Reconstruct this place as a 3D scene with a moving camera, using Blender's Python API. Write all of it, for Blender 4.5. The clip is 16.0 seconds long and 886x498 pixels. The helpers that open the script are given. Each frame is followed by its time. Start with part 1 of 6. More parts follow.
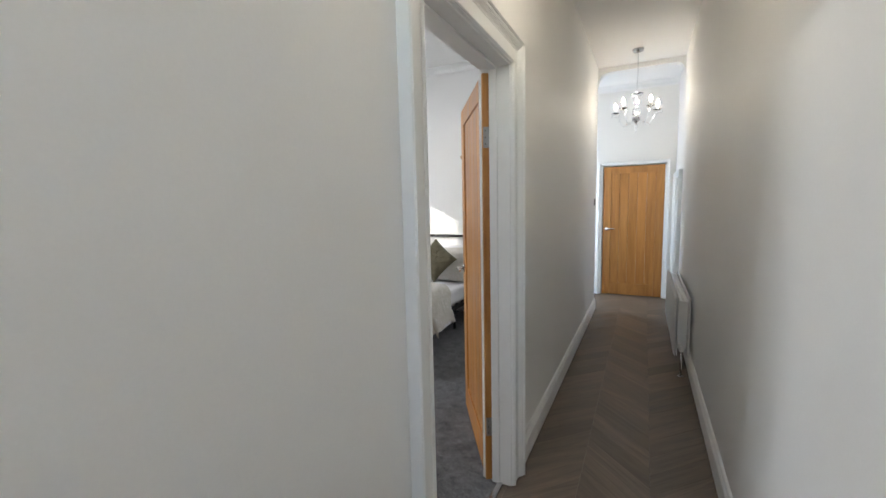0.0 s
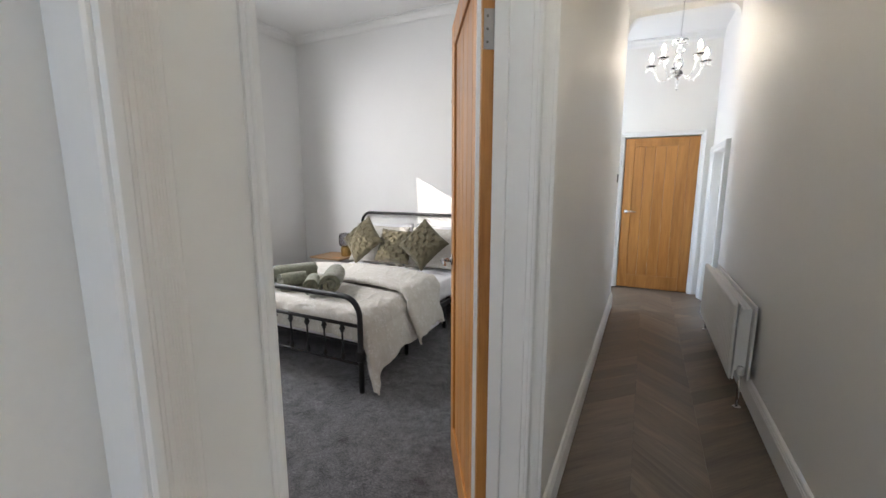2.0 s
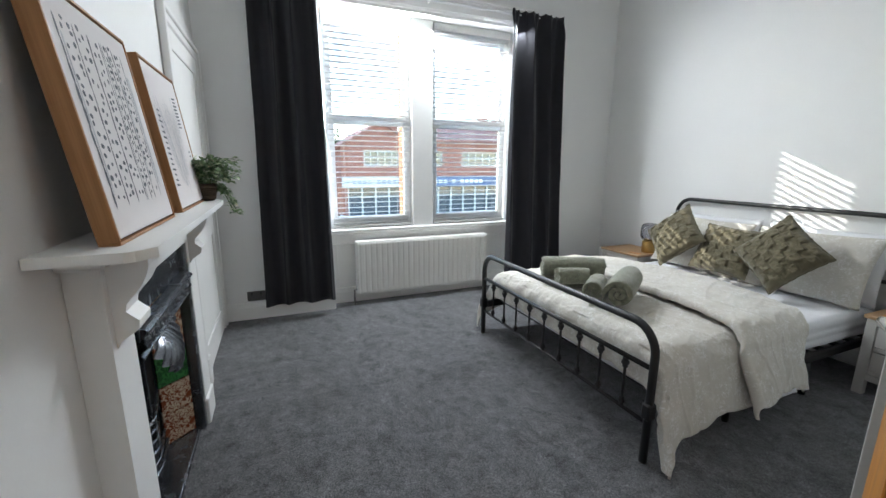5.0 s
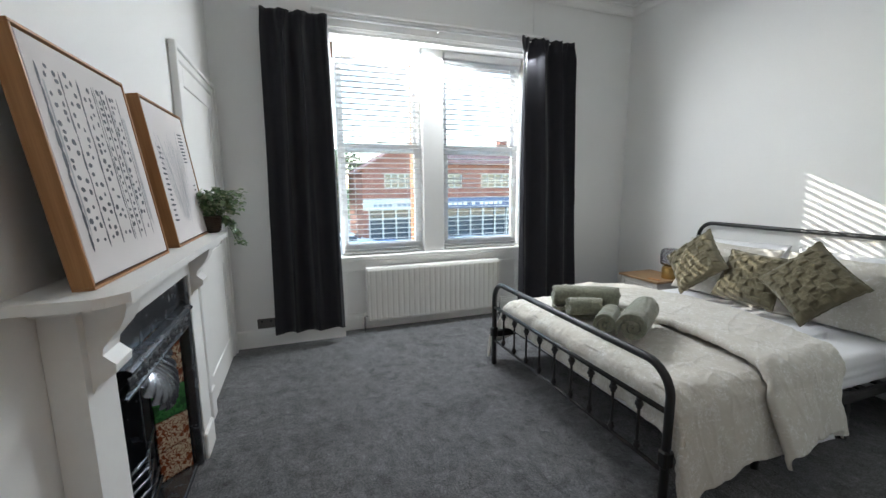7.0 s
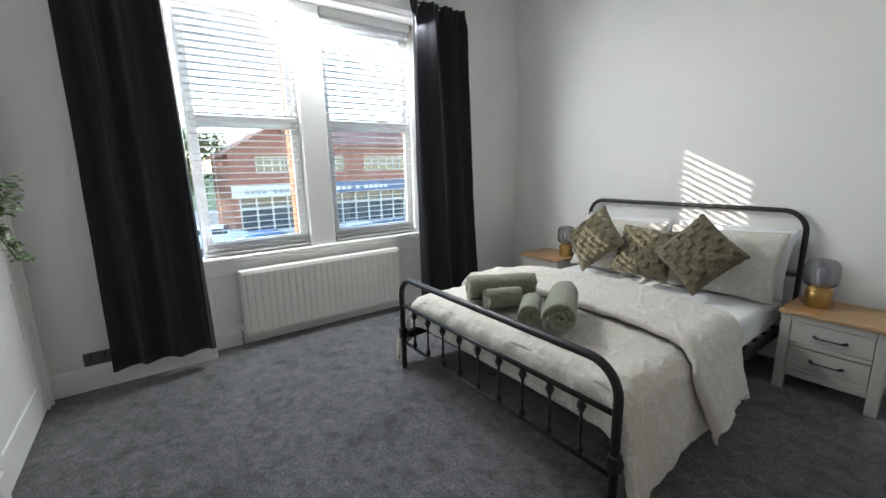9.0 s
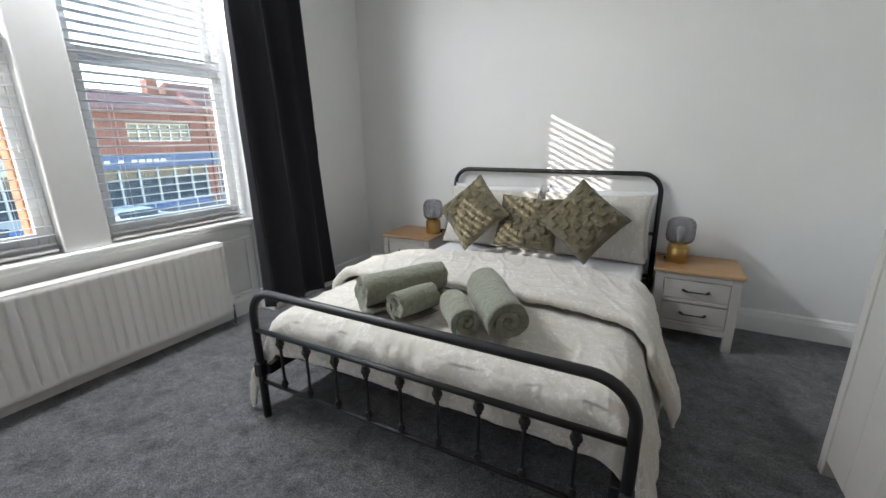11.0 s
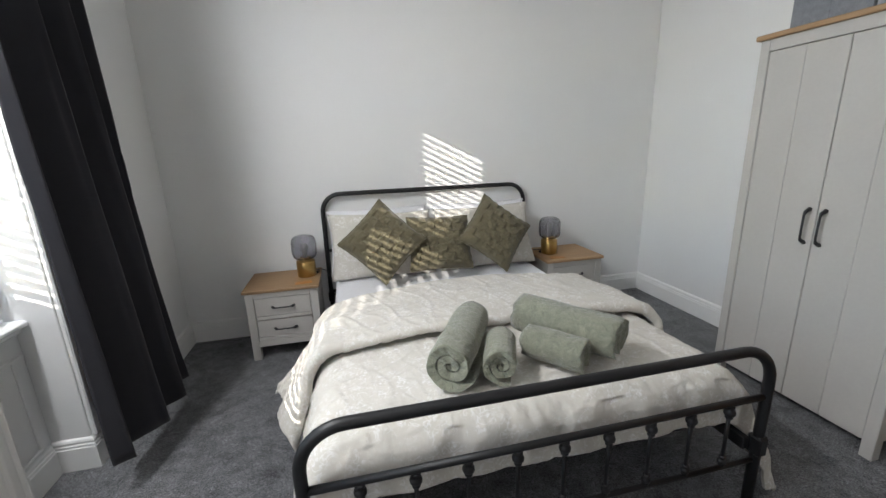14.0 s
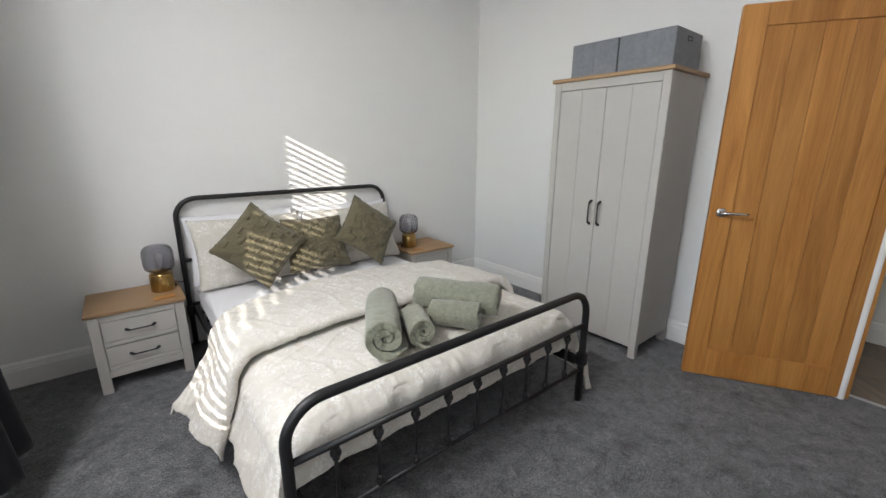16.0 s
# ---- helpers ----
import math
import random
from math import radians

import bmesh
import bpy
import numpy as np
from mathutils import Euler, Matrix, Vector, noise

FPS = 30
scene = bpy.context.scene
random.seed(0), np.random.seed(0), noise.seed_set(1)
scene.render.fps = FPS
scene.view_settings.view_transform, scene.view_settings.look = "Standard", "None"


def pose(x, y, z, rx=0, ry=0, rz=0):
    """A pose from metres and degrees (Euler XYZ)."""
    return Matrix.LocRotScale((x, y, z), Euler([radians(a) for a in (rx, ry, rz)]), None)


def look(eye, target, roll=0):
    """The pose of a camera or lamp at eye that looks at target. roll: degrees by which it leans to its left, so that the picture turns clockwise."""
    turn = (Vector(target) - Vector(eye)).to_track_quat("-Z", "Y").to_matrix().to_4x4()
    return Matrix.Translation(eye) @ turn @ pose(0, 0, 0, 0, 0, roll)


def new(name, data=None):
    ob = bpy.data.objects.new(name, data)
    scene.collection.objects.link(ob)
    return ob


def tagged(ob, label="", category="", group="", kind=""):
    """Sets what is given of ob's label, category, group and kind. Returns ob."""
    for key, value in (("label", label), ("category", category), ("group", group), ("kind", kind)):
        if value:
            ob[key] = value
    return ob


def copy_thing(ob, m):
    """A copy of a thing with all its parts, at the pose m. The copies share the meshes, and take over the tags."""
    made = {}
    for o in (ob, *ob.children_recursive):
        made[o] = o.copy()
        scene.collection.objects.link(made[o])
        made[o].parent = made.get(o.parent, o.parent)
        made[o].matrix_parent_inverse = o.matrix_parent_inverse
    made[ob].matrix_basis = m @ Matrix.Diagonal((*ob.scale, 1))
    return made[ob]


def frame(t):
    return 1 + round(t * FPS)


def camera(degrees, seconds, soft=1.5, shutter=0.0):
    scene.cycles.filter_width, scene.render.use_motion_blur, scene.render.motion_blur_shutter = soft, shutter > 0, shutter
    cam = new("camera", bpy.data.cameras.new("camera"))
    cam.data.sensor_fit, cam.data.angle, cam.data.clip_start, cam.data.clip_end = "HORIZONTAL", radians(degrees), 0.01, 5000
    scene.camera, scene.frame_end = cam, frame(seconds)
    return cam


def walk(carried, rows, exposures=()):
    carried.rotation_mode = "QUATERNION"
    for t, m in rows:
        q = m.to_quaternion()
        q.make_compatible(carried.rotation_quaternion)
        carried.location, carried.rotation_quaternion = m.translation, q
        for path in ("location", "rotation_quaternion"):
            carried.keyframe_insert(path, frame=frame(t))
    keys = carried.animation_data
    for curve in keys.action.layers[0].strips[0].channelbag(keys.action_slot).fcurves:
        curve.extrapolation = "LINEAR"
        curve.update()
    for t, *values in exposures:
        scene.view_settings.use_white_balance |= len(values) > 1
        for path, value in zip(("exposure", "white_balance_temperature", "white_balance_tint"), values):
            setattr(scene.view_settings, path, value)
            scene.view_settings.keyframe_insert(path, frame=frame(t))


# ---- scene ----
cam = camera(95.4, 16.0)
PATH = [
    (0, (0.019, 0.114, 1.481), (-0.871, 1.89, 1.258), -1.3),
    (0.5, (-0.069, 0.299, 1.445), (-0.7, 2.178, 1.182), -0.8),
    (1, (-0.113, 0.538, 1.429), (-0.689, 2.428, 1.123), -0.1),
    (1.5, (-0.186, 0.741, 1.409), (-0.863, 2.595, 1.086), 0.0),
    (2, (-0.281, 0.932, 1.393), (-1.163, 2.699, 1.077), 0.0),
    (2.5, (-0.347, 1.073, 1.402), (-1.487, 2.684, 1.081), 0.3),
    (3, (-0.420, 1.256, 1.351), (-1.801, 2.674, 1.041), 0.55),
    (3.5, (-0.464, 1.322, 1.372), (-2.018, 2.53, 1.03), 0.5),
    (4, (-0.612, 1.376, 1.363), (-2.282, 2.413, 0.99), 0.45),
    (4.5, (-0.718, 1.412, 1.357), (-2.466, 2.297, 0.955), 0.3),
    (5, (-0.745, 1.47, 1.354), (-2.555, 2.216, 0.943), 0.3),
    (7.5, (-0.789, 1.587, 1.414), (-2.653, 2.247, 1.114), -0.3),
    (8, (-0.914, 1.585, 1.427), (-2.717, 2.392, 1.116), -0.7),
    (8.5, (-1.061, 1.594, 1.414), (-2.77, 2.573, 1.067), -1.1),
    (9, (-1.181, 1.673, 1.382), (-2.778, 2.81, 0.983), -1.4),
    (9.5, (-1.373, 1.744, 1.342), (-2.81, 3.059, 0.888), -1.1),
    (10, (-1.535, 1.8, 1.309), (-2.804, 3.266, 0.819), -0.8),
    (12.5, (-2.659, 1.907, 1.329), (-2.952, 3.81, 0.788), -1.4),
    (13, (-2.907, 1.899, 1.36), (-2.974, 3.827, 0.834), -1.8),
    (13.5, (-3.116, 1.954, 1.353), (-2.936, 3.88, 0.847), -1.8),
    (14, (-3.284, 1.99, 1.374), (-2.852, 3.877, 0.872), -1.9),
    (14.5, (-3.44, 1.986, 1.399), (-2.757, 3.798, 0.896), -1.7),
    (15, (-3.551, 1.968, 1.409), (-2.65, 3.679, 0.901), -1.1),
    (15.5, (-3.644, 1.907, 1.398), (-2.569, 3.516, 0.891), -0.5),
    (16, (-3.744, 1.877, 1.412), (-2.534, 3.386, 0.904), 0.2),
]
EXPOSURES = [(0.0, 2.75, 6600, 12), (2.1, 2.85, 6700, 14), (3.0, 2.60, 6000, 7), (3.6, 2.62, 6350, 10), (5.0, 2.74, 6300, 8), (8.0, 2.50, 6500, 8), (12.5, 2.51, 6550, 11), (14.0, 2.42, 6600, 11), (16.0, 2.53, 6750, 12)]
walk(cam, [(t, look(eye, target, roll)) for t, eye, target, roll in PATH], EXPOSURES)
SKY, SUN, LANDING, BULBS, HALL_FILL, HEAD_FILL, SIDE_FILL, SLAT_TILT = 0.20, 1.4, 4.4, 12.5, 0.8, 16.0, 3.4, -7.0

# ---------------------------------------------------------------- light
SUN_WAY = Vector((1.0, 1.21, -0.51)).normalized()
world = bpy.data.worlds.new("sky_world")
scene.world = world
world.use_nodes = True
_wn = world.node_tree.nodes
_sky = _wn.new("ShaderNodeTexSky")
_sky.sky_type = "NISHITA"
_sky.sun_disc = False
_sky.sun_elevation = radians(18.0)
_sky.sun_rotation = radians(219.6)
_sky.air_density, _sky.dust_density, _sky.ozone_density = 1.0, 0.12, 1.0
_wn["Background"].inputs["Strength"].default_value = SKY
world.node_tree.links.new(_sky.outputs[0], _wn["Background"].inputs[0])
sun = new("sun", bpy.data.lights.new("sun", "SUN"))
sun.data.energy, sun.data.angle, sun.data.color = SUN, radians(0.36), (1.0, 0.95, 0.87)
sun.matrix_world = look((-20, -17, 12), Vector((-20, -17, 12)) + SUN_WAY)
landing = bpy.data.lights.new("landing_window_light", "AREA")
landing.shape, landing.size, landing.size_y = "RECTANGLE", 0.8, 1.3
landing.energy, landing.color = LANDING, (0.72, 0.84, 1.0)
new("landing_window_light", landing).matrix_world = look((-2.05, 6.36, 1.55), (0, 6.36, 1.45))

hall_fill = bpy.data.lights.new("hall_fill_light", "AREA")     # unseen lamp added at the hall's back to brighten its walls and floor
hall_fill.shape, hall_fill.size, hall_fill.size_y = "RECTANGLE", 0.9, 0.55
hall_fill.energy, hall_fill.color = HALL_FILL, (0.9, 0.95, 1.0)
new("hall_fill_light", hall_fill).matrix_world = look((-0.08, -1.58, 2.45), (0.02, 4.5, 0.6))
head_fill = bpy.data.lights.new("window_head_fill", "AREA")      # added strip lamp inside the blinds, boosting the sky's light from the window head
head_fill.shape, head_fill.size, head_fill.size_y = "RECTANGLE", 1.88, 0.10
head_fill.energy, head_fill.color = HEAD_FILL, (0.93, 0.96, 1.0)
new("window_head_fill", head_fill).matrix_world = look((-4.565, 2.88, 2.645), (-4.0, 2.78, 1.745))

side_fill = bpy.data.lights.new("window_side_fill", "AREA")     # second added strip lamp for the sky, hidden behind the south curtain's edge
side_fill.shape, side_fill.size, side_fill.size_y = "RECTANGLE", 0.08, 1.8
side_fill.energy, side_fill.color = SIDE_FILL, (0.93, 0.96, 1.0)
new("window_side_fill", side_fill).matrix_world = look((-4.58, 1.915, 1.72), (-3.58, 2.27, 1.62))

# ---------------------------------------------------------------- mesh building
class Build:
    """Collects vertices and faces of one mesh."""

    def __init__(self):
        self.v, self.f, self.s = [], [], []

    def face(self, ids, smooth=False):
        self.f.append(tuple(ids))
        self.s.append(smooth)

    def box(self, x0, x1, y0, y1, z0, z1, b=0.002, m=None):
        lo, hi = (min(x0, x1), min(y0, y1), min(z0, z1)), (max(x0, x1), max(y0, y1), max(z0, z1))
        b = min(b, 0.45 * min(h - l for h, l in zip(hi, lo)))
        base = len(self.v)
        ids = {}
        for sx in (0, 1):
            for sy in (0, 1):
                for sz in (0, 1):
                    s = (sx, sy, sz)
                    for keep in range(3):
                        p = [0, 0, 0]
                        for a in range(3):
                            edge = hi[a] if s[a] else lo[a]
                            p[a] = edge if a == keep else edge + (-b if s[a] else b)
                        ids[s, keep] = len(self.v)
                        p = Vector(p)
                        self.v.append(tuple(m @ p if m else p))
        for a in range(3):
            o1, o2 = (a + 1) % 3, (a + 2) % 3
            for sa in (0, 1):
                ring = []
                for s1, s2 in ((0, 0), (1, 0), (1, 1), (0, 1)):
                    s = [0, 0, 0]
                    s[a], s[o1], s[o2] = sa, s1, s2
                    ring.append(ids[tuple(s), a])
                self.face(ring if sa else ring[::-1])
            for s1 in (0, 1):
                for s2 in (0, 1):
                    s, e = [0, 0, 0], [0, 0, 0]
                    s[o1] = e[o1] = s1
                    s[o2] = e[o2] = s2
                    e[a] = 1
                    s, e = tuple(s), tuple(e)
                    q = [ids[s, o1], ids[e, o1], ids[e, o2], ids[s, o2]]
                    self.face(q if s1 != s2 else q[::-1])
        for s in ((x, y, z) for x in (0, 1) for y in (0, 1) for z in (0, 1)):
            t = [ids[s, 0], ids[s, 1], ids[s, 2]]
            self.face(t if sum(s) % 2 else t[::-1])
        return self

    def tube(self, pts, r, n=12, caps=True, closed=False):
        pts = [Vector(p) for p in pts]
        rad = r if isinstance(r, (list, tuple)) else [r] * len(pts)
        base, k = len(self.v), len(pts)
        side = None
        for i, p in enumerate(pts):
            a = pts[i - 1] if (i or closed) else p
            c = pts[(i + 1) % k] if (i < k - 1 or closed) else p
            d = (c - a).normalized()
            if side is None:
                side = d.orthogonal().normalized()
            side = (side - d * side.dot(d)).normalized()
            up = d.cross(side)
            for j in range(n):
                w = 2 * math.pi * j / n
                self.v.append(tuple(p + (side * math.cos(w) + up * math.sin(w)) * rad[i]))
        for i in range(k if closed else k - 1):
            for j in range(n):
                a, b2 = base + i * n, base + ((i + 1) % k) * n
                self.face((a + j, a + (j + 1) % n, b2 + (j + 1) % n, b2 + j), True)
        if caps and not closed:
            self.face([base + j for j in range(n)][::-1])
            self.face([base + (k - 1) * n + j for j in range(n)])
        return self

    def lathe(self, prof, n=24, c=(0, 0, 0), rib=0, depth=0.0, m=None):
        base, k = len(self.v), len(prof)
        for r, z in prof:
            for j in range(n):
                w = 2 * math.pi * j / n
                q = r * (1 + (depth * math.cos(rib * w) if rib else 0))
                p = Vector((c[0] + q * math.cos(w), c[1] + q * math.sin(w), c[2] + z))
                self.v.append(tuple(m @ p if m else p))
        for i in range(k - 1):
            for j in range(n):
                a, b2 = base + i * n, base + (i + 1) * n
                self.face((a + j, a + (j + 1) % n, b2 + (j + 1) % n, b2 + j), True)
        if prof[0][0] > 1e-4:
            self.face([base + j for j in range(n)][::-1])
        if prof[-1][0] > 1e-4:
            self.face([base + (k - 1) * n + j for j in range(n)])
        return self

    def grid(self, fn, nu, nv, smooth=True, wrap=False):
        base = len(self.v)
        for i in range(nu + 1):
            for j in range(nv + 1):
                self.v.append(tuple(fn(i / nu, j / nv)))
        for i in range(nu):
            for j in range(nv):
                a = base + i * (nv + 1) + j
                self.face((a, a + nv + 1, a + nv + 2, a + 1), smooth)
        return self

    def prism(self, poly, axis, lo, hi, smooth=False):
        """A closed polygon of 2D points, drawn out along an axis."""
        base, n = len(self.v), len(poly)
        for t in (lo, hi):
            for a, b2 in poly:
                p = [0, 0, 0]
                p[axis] = t
                p[(axis + 1) % 3], p[(axis + 2) % 3] = a, b2
                self.v.append(tuple(p))
        for i in range(n):
            j = (i + 1) % n
            self.face((base + i, base + j, base + n + j, base + n + i), smooth)
        self.face([base + i for i in range(n)][::-1])
        self.face([base + n + i for i in range(n)])
        return self

    def sweep(self, prof, path, out):
        """A moulding: profile of (out from the wall, up) carried along a level path, to the side 'out' (+1 left of the way, -1 right)."""
        base, n, k = len(self.v), len(prof), len(path)
        path = [Vector(p) for p in path]
        for i, p in enumerate(path):
            d0 = (p - path[i - 1]).normalized() if i else (path[1] - p).normalized()
            d1 = (path[i + 1] - p).normalized() if i < k - 1 else d0
            n0, n1 = Vector((-d0.y, d0.x, 0)) * out, Vector((-d1.y, d1.x, 0)) * out
            mid = n0 + n1
            mid = mid / (mid.dot(n0))
            for a, z in prof:
                self.v.append(tuple(p + mid * a + Vector((0, 0, z))))
        for i in range(k - 1):
            for j in range(n):
                a, b2 = base + i * n, base + (i + 1) * n
                self.face((a + j, a + (j + 1) % n, b2 + (j + 1) % n, b2 + j))
        self.face([base + j for j in range(n)][::-1])
        self.face([base + (k - 1) * n + j for j in range(n)])
        return self

    def mesh(self, name, tidy=True):
        me = bpy.data.meshes.new(name)
        me.from_pydata(self.v, [], self.f)
        me.polygons.foreach_set("use_smooth", self.s)
        if tidy:
            bm = bmesh.new()
            bm.from_mesh(me)
            bmesh.ops.recalc_face_normals(bm, faces=bm.faces)
            bm.to_mesh(me)
            bm.free()
        me.update()
        return me


def part(name, b, material, parent=None, label="", m=None):
    """One mesh object, under a thing or a part where one is given."""
    me = b if isinstance(b, bpy.types.Mesh) else b.mesh(name)
    if not me.materials:
        me.materials.append(material)
    ob = new(name, me)
    if parent:
        ob.parent = parent
    if m is not None:
        ob.matrix_basis = m
    if label:
        tagged(ob, label)
    return ob


def thing(name, label, category, m=None, group="", kind=""):
    ob = new(name)
    ob.empty_display_size = 0.1
    if m is not None:
        ob.matrix_basis = m
    return tagged(ob, label, category, group, kind)


def structure(name, b, material, label="", category=""):
    return tagged(part(name, b, material), label, category, kind="structure")


def fbm(x, y, z=0.0, octaves=4):
    return noise.fractal(Vector((x, y, z)), 1.0, 2.0, octaves)


# ---------------------------------------------------------------- materials
class Shade:
    """A principled material with a few node helpers."""

    def __init__(self, name, colour, rough=0.6, metal=0.0):
        self.mat = bpy.data.materials.new(name)
        self.mat.use_nodes = True
        self.t = self.mat.node_tree
        self.p = self.t.nodes["Principled BSDF"]
        self.p.inputs["Base Color"].default_value = (*colour, 1)
        self.p.inputs["Roughness"].default_value = rough
        self.p.inputs["Metallic"].default_value = metal
        self.c = self.t.nodes.new("ShaderNodeTexCoord").outputs["Object"]
        self.normal = None

    def node(self, kind, **values):
        n = self.t.nodes.new(kind)
        for k, v in values.items():
            n.inputs[k].default_value = v
        return n

    def link(self, a, b):
        self.t.links.new(a, b)

    def stretch(self, scale, rot=(0, 0, 0), src=None):
        n = self.node("ShaderNodeMapping")
        n.inputs["Scale"].default_value = scale
        n.inputs["Rotation"].default_value = rot
        self.link(src or self.c, n.inputs["Vector"])
        return n.outputs[0]

    def noise(self, scale, detail=3.0, rough=0.55, vec=None, distort=0.0):
        n = self.node("ShaderNodeTexNoise", Scale=scale, Detail=detail, Roughness=rough, Distortion=distort)
        self.link(vec or self.c, n.inputs["Vector"])
        return n.outputs[0]

    def ramp(self, fac, stops):
        n = self.node("ShaderNodeValToRGB")
        el = n.color_ramp.elements
        while len(el) < len(stops):
            el.new(0.5)
        for e, (pos, col) in zip(el, stops):
            e.position, e.color = pos, (*col, 1)
        self.link(fac, n.inputs[0])
        return n.outputs[0]

    def scale(self, fac, lo, hi, a=0.0, b=1.0):
        n = self.node("ShaderNodeMapRange")
        for k, v in zip((1, 2, 3, 4), (a, b, lo, hi)):
            n.inputs[k].default_value = v
        self.link(fac, n.inputs[0])
        return n.outputs[0]

    def mix(self, a, b, fac, blend="MIX"):
        n = self.t.nodes.new("ShaderNodeMix")
        n.data_type, n.blend_type = "RGBA", blend
        for v, sock in ((fac, n.inputs[0]), (a, n.inputs[6]), (b, n.inputs[7])):
            if hasattr(v, "links"):
                self.link(v, sock)
            else:
                sock.default_value = v if isinstance(v, (int, float)) else (*v, 1)
        return n.outputs[2]

    def colour(self, out):
        self.link(out, self.p.inputs["Base Color"])
        return self

    def rough(self, out):
        self.link(out, self.p.inputs["Roughness"])
        return self

    def bump(self, height, strength=0.3, distance=0.002):
        n = self.node("ShaderNodeBump", Strength=strength, Distance=distance)
        self.link(height, n.inputs["Height"])
        if self.normal:
            self.link(self.normal, n.inputs["Normal"])
        self.normal = n.outputs[0]
        self.link(self.normal, self.p.inputs["Normal"])
        return self


def mottled(name, colour, rough=0.6, metal=0.0, amount=0.06, scale=3.0, fine=60.0, bump=0.15, dist=0.001, patchy=0.025):
    """Paint, plaster or plastic: a colour with two scales of slight unevenness."""
    s = Shade(name, colour, rough, metal)
    big, small = s.noise(scale, 4), s.noise(fine, 3)
    lo = tuple(c * (1 - amount) for c in colour)
    hi = tuple(min(1, c * (1 + amount)) for c in colour)
    s.colour(s.mix(s.ramp(big, [(0.3, lo), (0.7, hi)]), s.ramp(small, [(0.35, lo), (0.65, hi)]), 0.35))
    s.rough(s.scale(big, max(0.03, rough - patchy), min(1, rough + patchy), 0.3, 0.7))
    if bump:
        s.bump(small, bump, dist)
    return s.mat


def wood(name, dark, light, rough=0.4, axis=2, across=14.0, along=0.9, contrast=(0.3, 0.72), vary=0.1):
    """Planed wood with long grain along one axis."""
    s = Shade(name, light, rough)
    info = s.t.nodes.new("ShaderNodeObjectInfo")
    shift = s.node("ShaderNodeVectorMath")
    shift.operation = "MULTIPLY_ADD"
    s.link(info.outputs["Random"], shift.inputs[0])
    shift.inputs[1].default_value = (31.0, 17.0, 23.0)
    s.link(s.c, shift.inputs[2])
    sc = [across] * 3
    sc[axis] = along
    v = s.stretch(sc, src=shift.outputs[0])
    g = s.noise(1.0, 6, 0.62, v, 1.2)
    fibre = [220.0] * 3
    fibre[axis] = 6.0
    f = s.noise(1.0, 3, 0.6, s.stretch(fibre, src=shift.outputs[0]))
    base = s.ramp(g, [(contrast[0], dark), (0.5, tuple((a + b) / 2 for a, b in zip(dark, light))), (contrast[1], light)])
    tone = s.scale(info.outputs["Random"], 1 - vary, 1 + vary)
    hsv = s.node("ShaderNodeHueSaturation")
    s.link(s.mix(base, s.ramp(f, [(0.3, tuple(c * 0.72 for c in dark)), (0.6, light)]), 0.28), hsv.inputs["Color"])
    s.link(tone, hsv.inputs["Value"])
    s.colour(hsv.outputs[0])
    s.rough(s.scale(g, rough - 0.05, rough + 0.12, 0.3, 0.7))
    s.bump(f, 0.25, 0.0006)
    return s.mat


WALL = mottled("wall_paint", (0.79, 0.79, 0.78), 0.62, amount=0.02, scale=1.3, fine=140, bump=0.12)
HALL_WALL = mottled("hall_wall_paint", (0.83, 0.82, 0.795), 0.55, amount=0.02, scale=1.3, fine=140, bump=0.12)
CEILING = mottled("ceiling_paint", (0.82, 0.82, 0.81), 0.75, amount=0.02, scale=1.1, fine=120, bump=0.1)
GLOSS = mottled("white_gloss_paint", (0.83, 0.83, 0.815), 0.47, amount=0.02, scale=4, fine=30, bump=0.0, patchy=0.01)
UPVC = mottled("white_upvc", (0.86, 0.87, 0.88), 0.25, amount=0.015, scale=5, fine=80, bump=0.03)
ENAMEL = mottled("radiator_enamel", (0.80, 0.79, 0.76), 0.3, amount=0.02, scale=5, fine=90, bump=0.05)
IRON = mottled("black_powder_coat", (0.008, 0.008, 0.009), 0.45, amount=0.2, scale=9, fine=260, bump=0.12, dist=0.0006)
CAST = mottled("cast_iron_black_lead", (0.17, 0.18, 0.20), 0.26, 0.9, amount=0.15, scale=18, fine=150, bump=0.2)
CHROME = mottled("brushed_chrome", (0.62, 0.62, 0.63), 0.22, 1.0, amount=0.05, scale=20, fine=300, bump=0.05)
STEEL = mottled("hinge_steel", (0.34, 0.34, 0.35), 0.3, 1.0, amount=0.1, scale=25, fine=220, bump=0.06)
BRASS = mottled("brushed_brass", (0.50, 0.33, 0.12), 0.30, 1.0, amount=0.08, scale=12, fine=240, bump=0.1)
TAUPE = mottled("taupe_furniture_paint", (0.47, 0.45, 0.42), 0.5, amount=0.04, scale=3, fine=70, bump=0.15)
BLACK = mottled("matt_black_metal", (0.02, 0.02, 0.022), 0.45, 0.2, amount=0.2, scale=12, fine=200, bump=0.1)
SOCKET = mottled("dark_nickel", (0.12, 0.115, 0.11), 0.35, 0.8, amount=0.1, scale=15, fine=200, bump=0.05)
OAK = wood("oiled_oak", (0.33, 0.125, 0.026), (0.56, 0.255, 0.066), 0.36, axis=2, across=9, along=0.9, contrast=(0.34, 0.66), vary=0.09)
OAK_TOP = wood("light_oak_top", (0.30, 0.175, 0.085), (0.44, 0.285, 0.155), 0.5, axis=0, across=22)
OAK_SIDE = wood("light_oak_top_across", (0.30, 0.175, 0.085), (0.44, 0.285, 0.155), 0.5, axis=1, across=22)
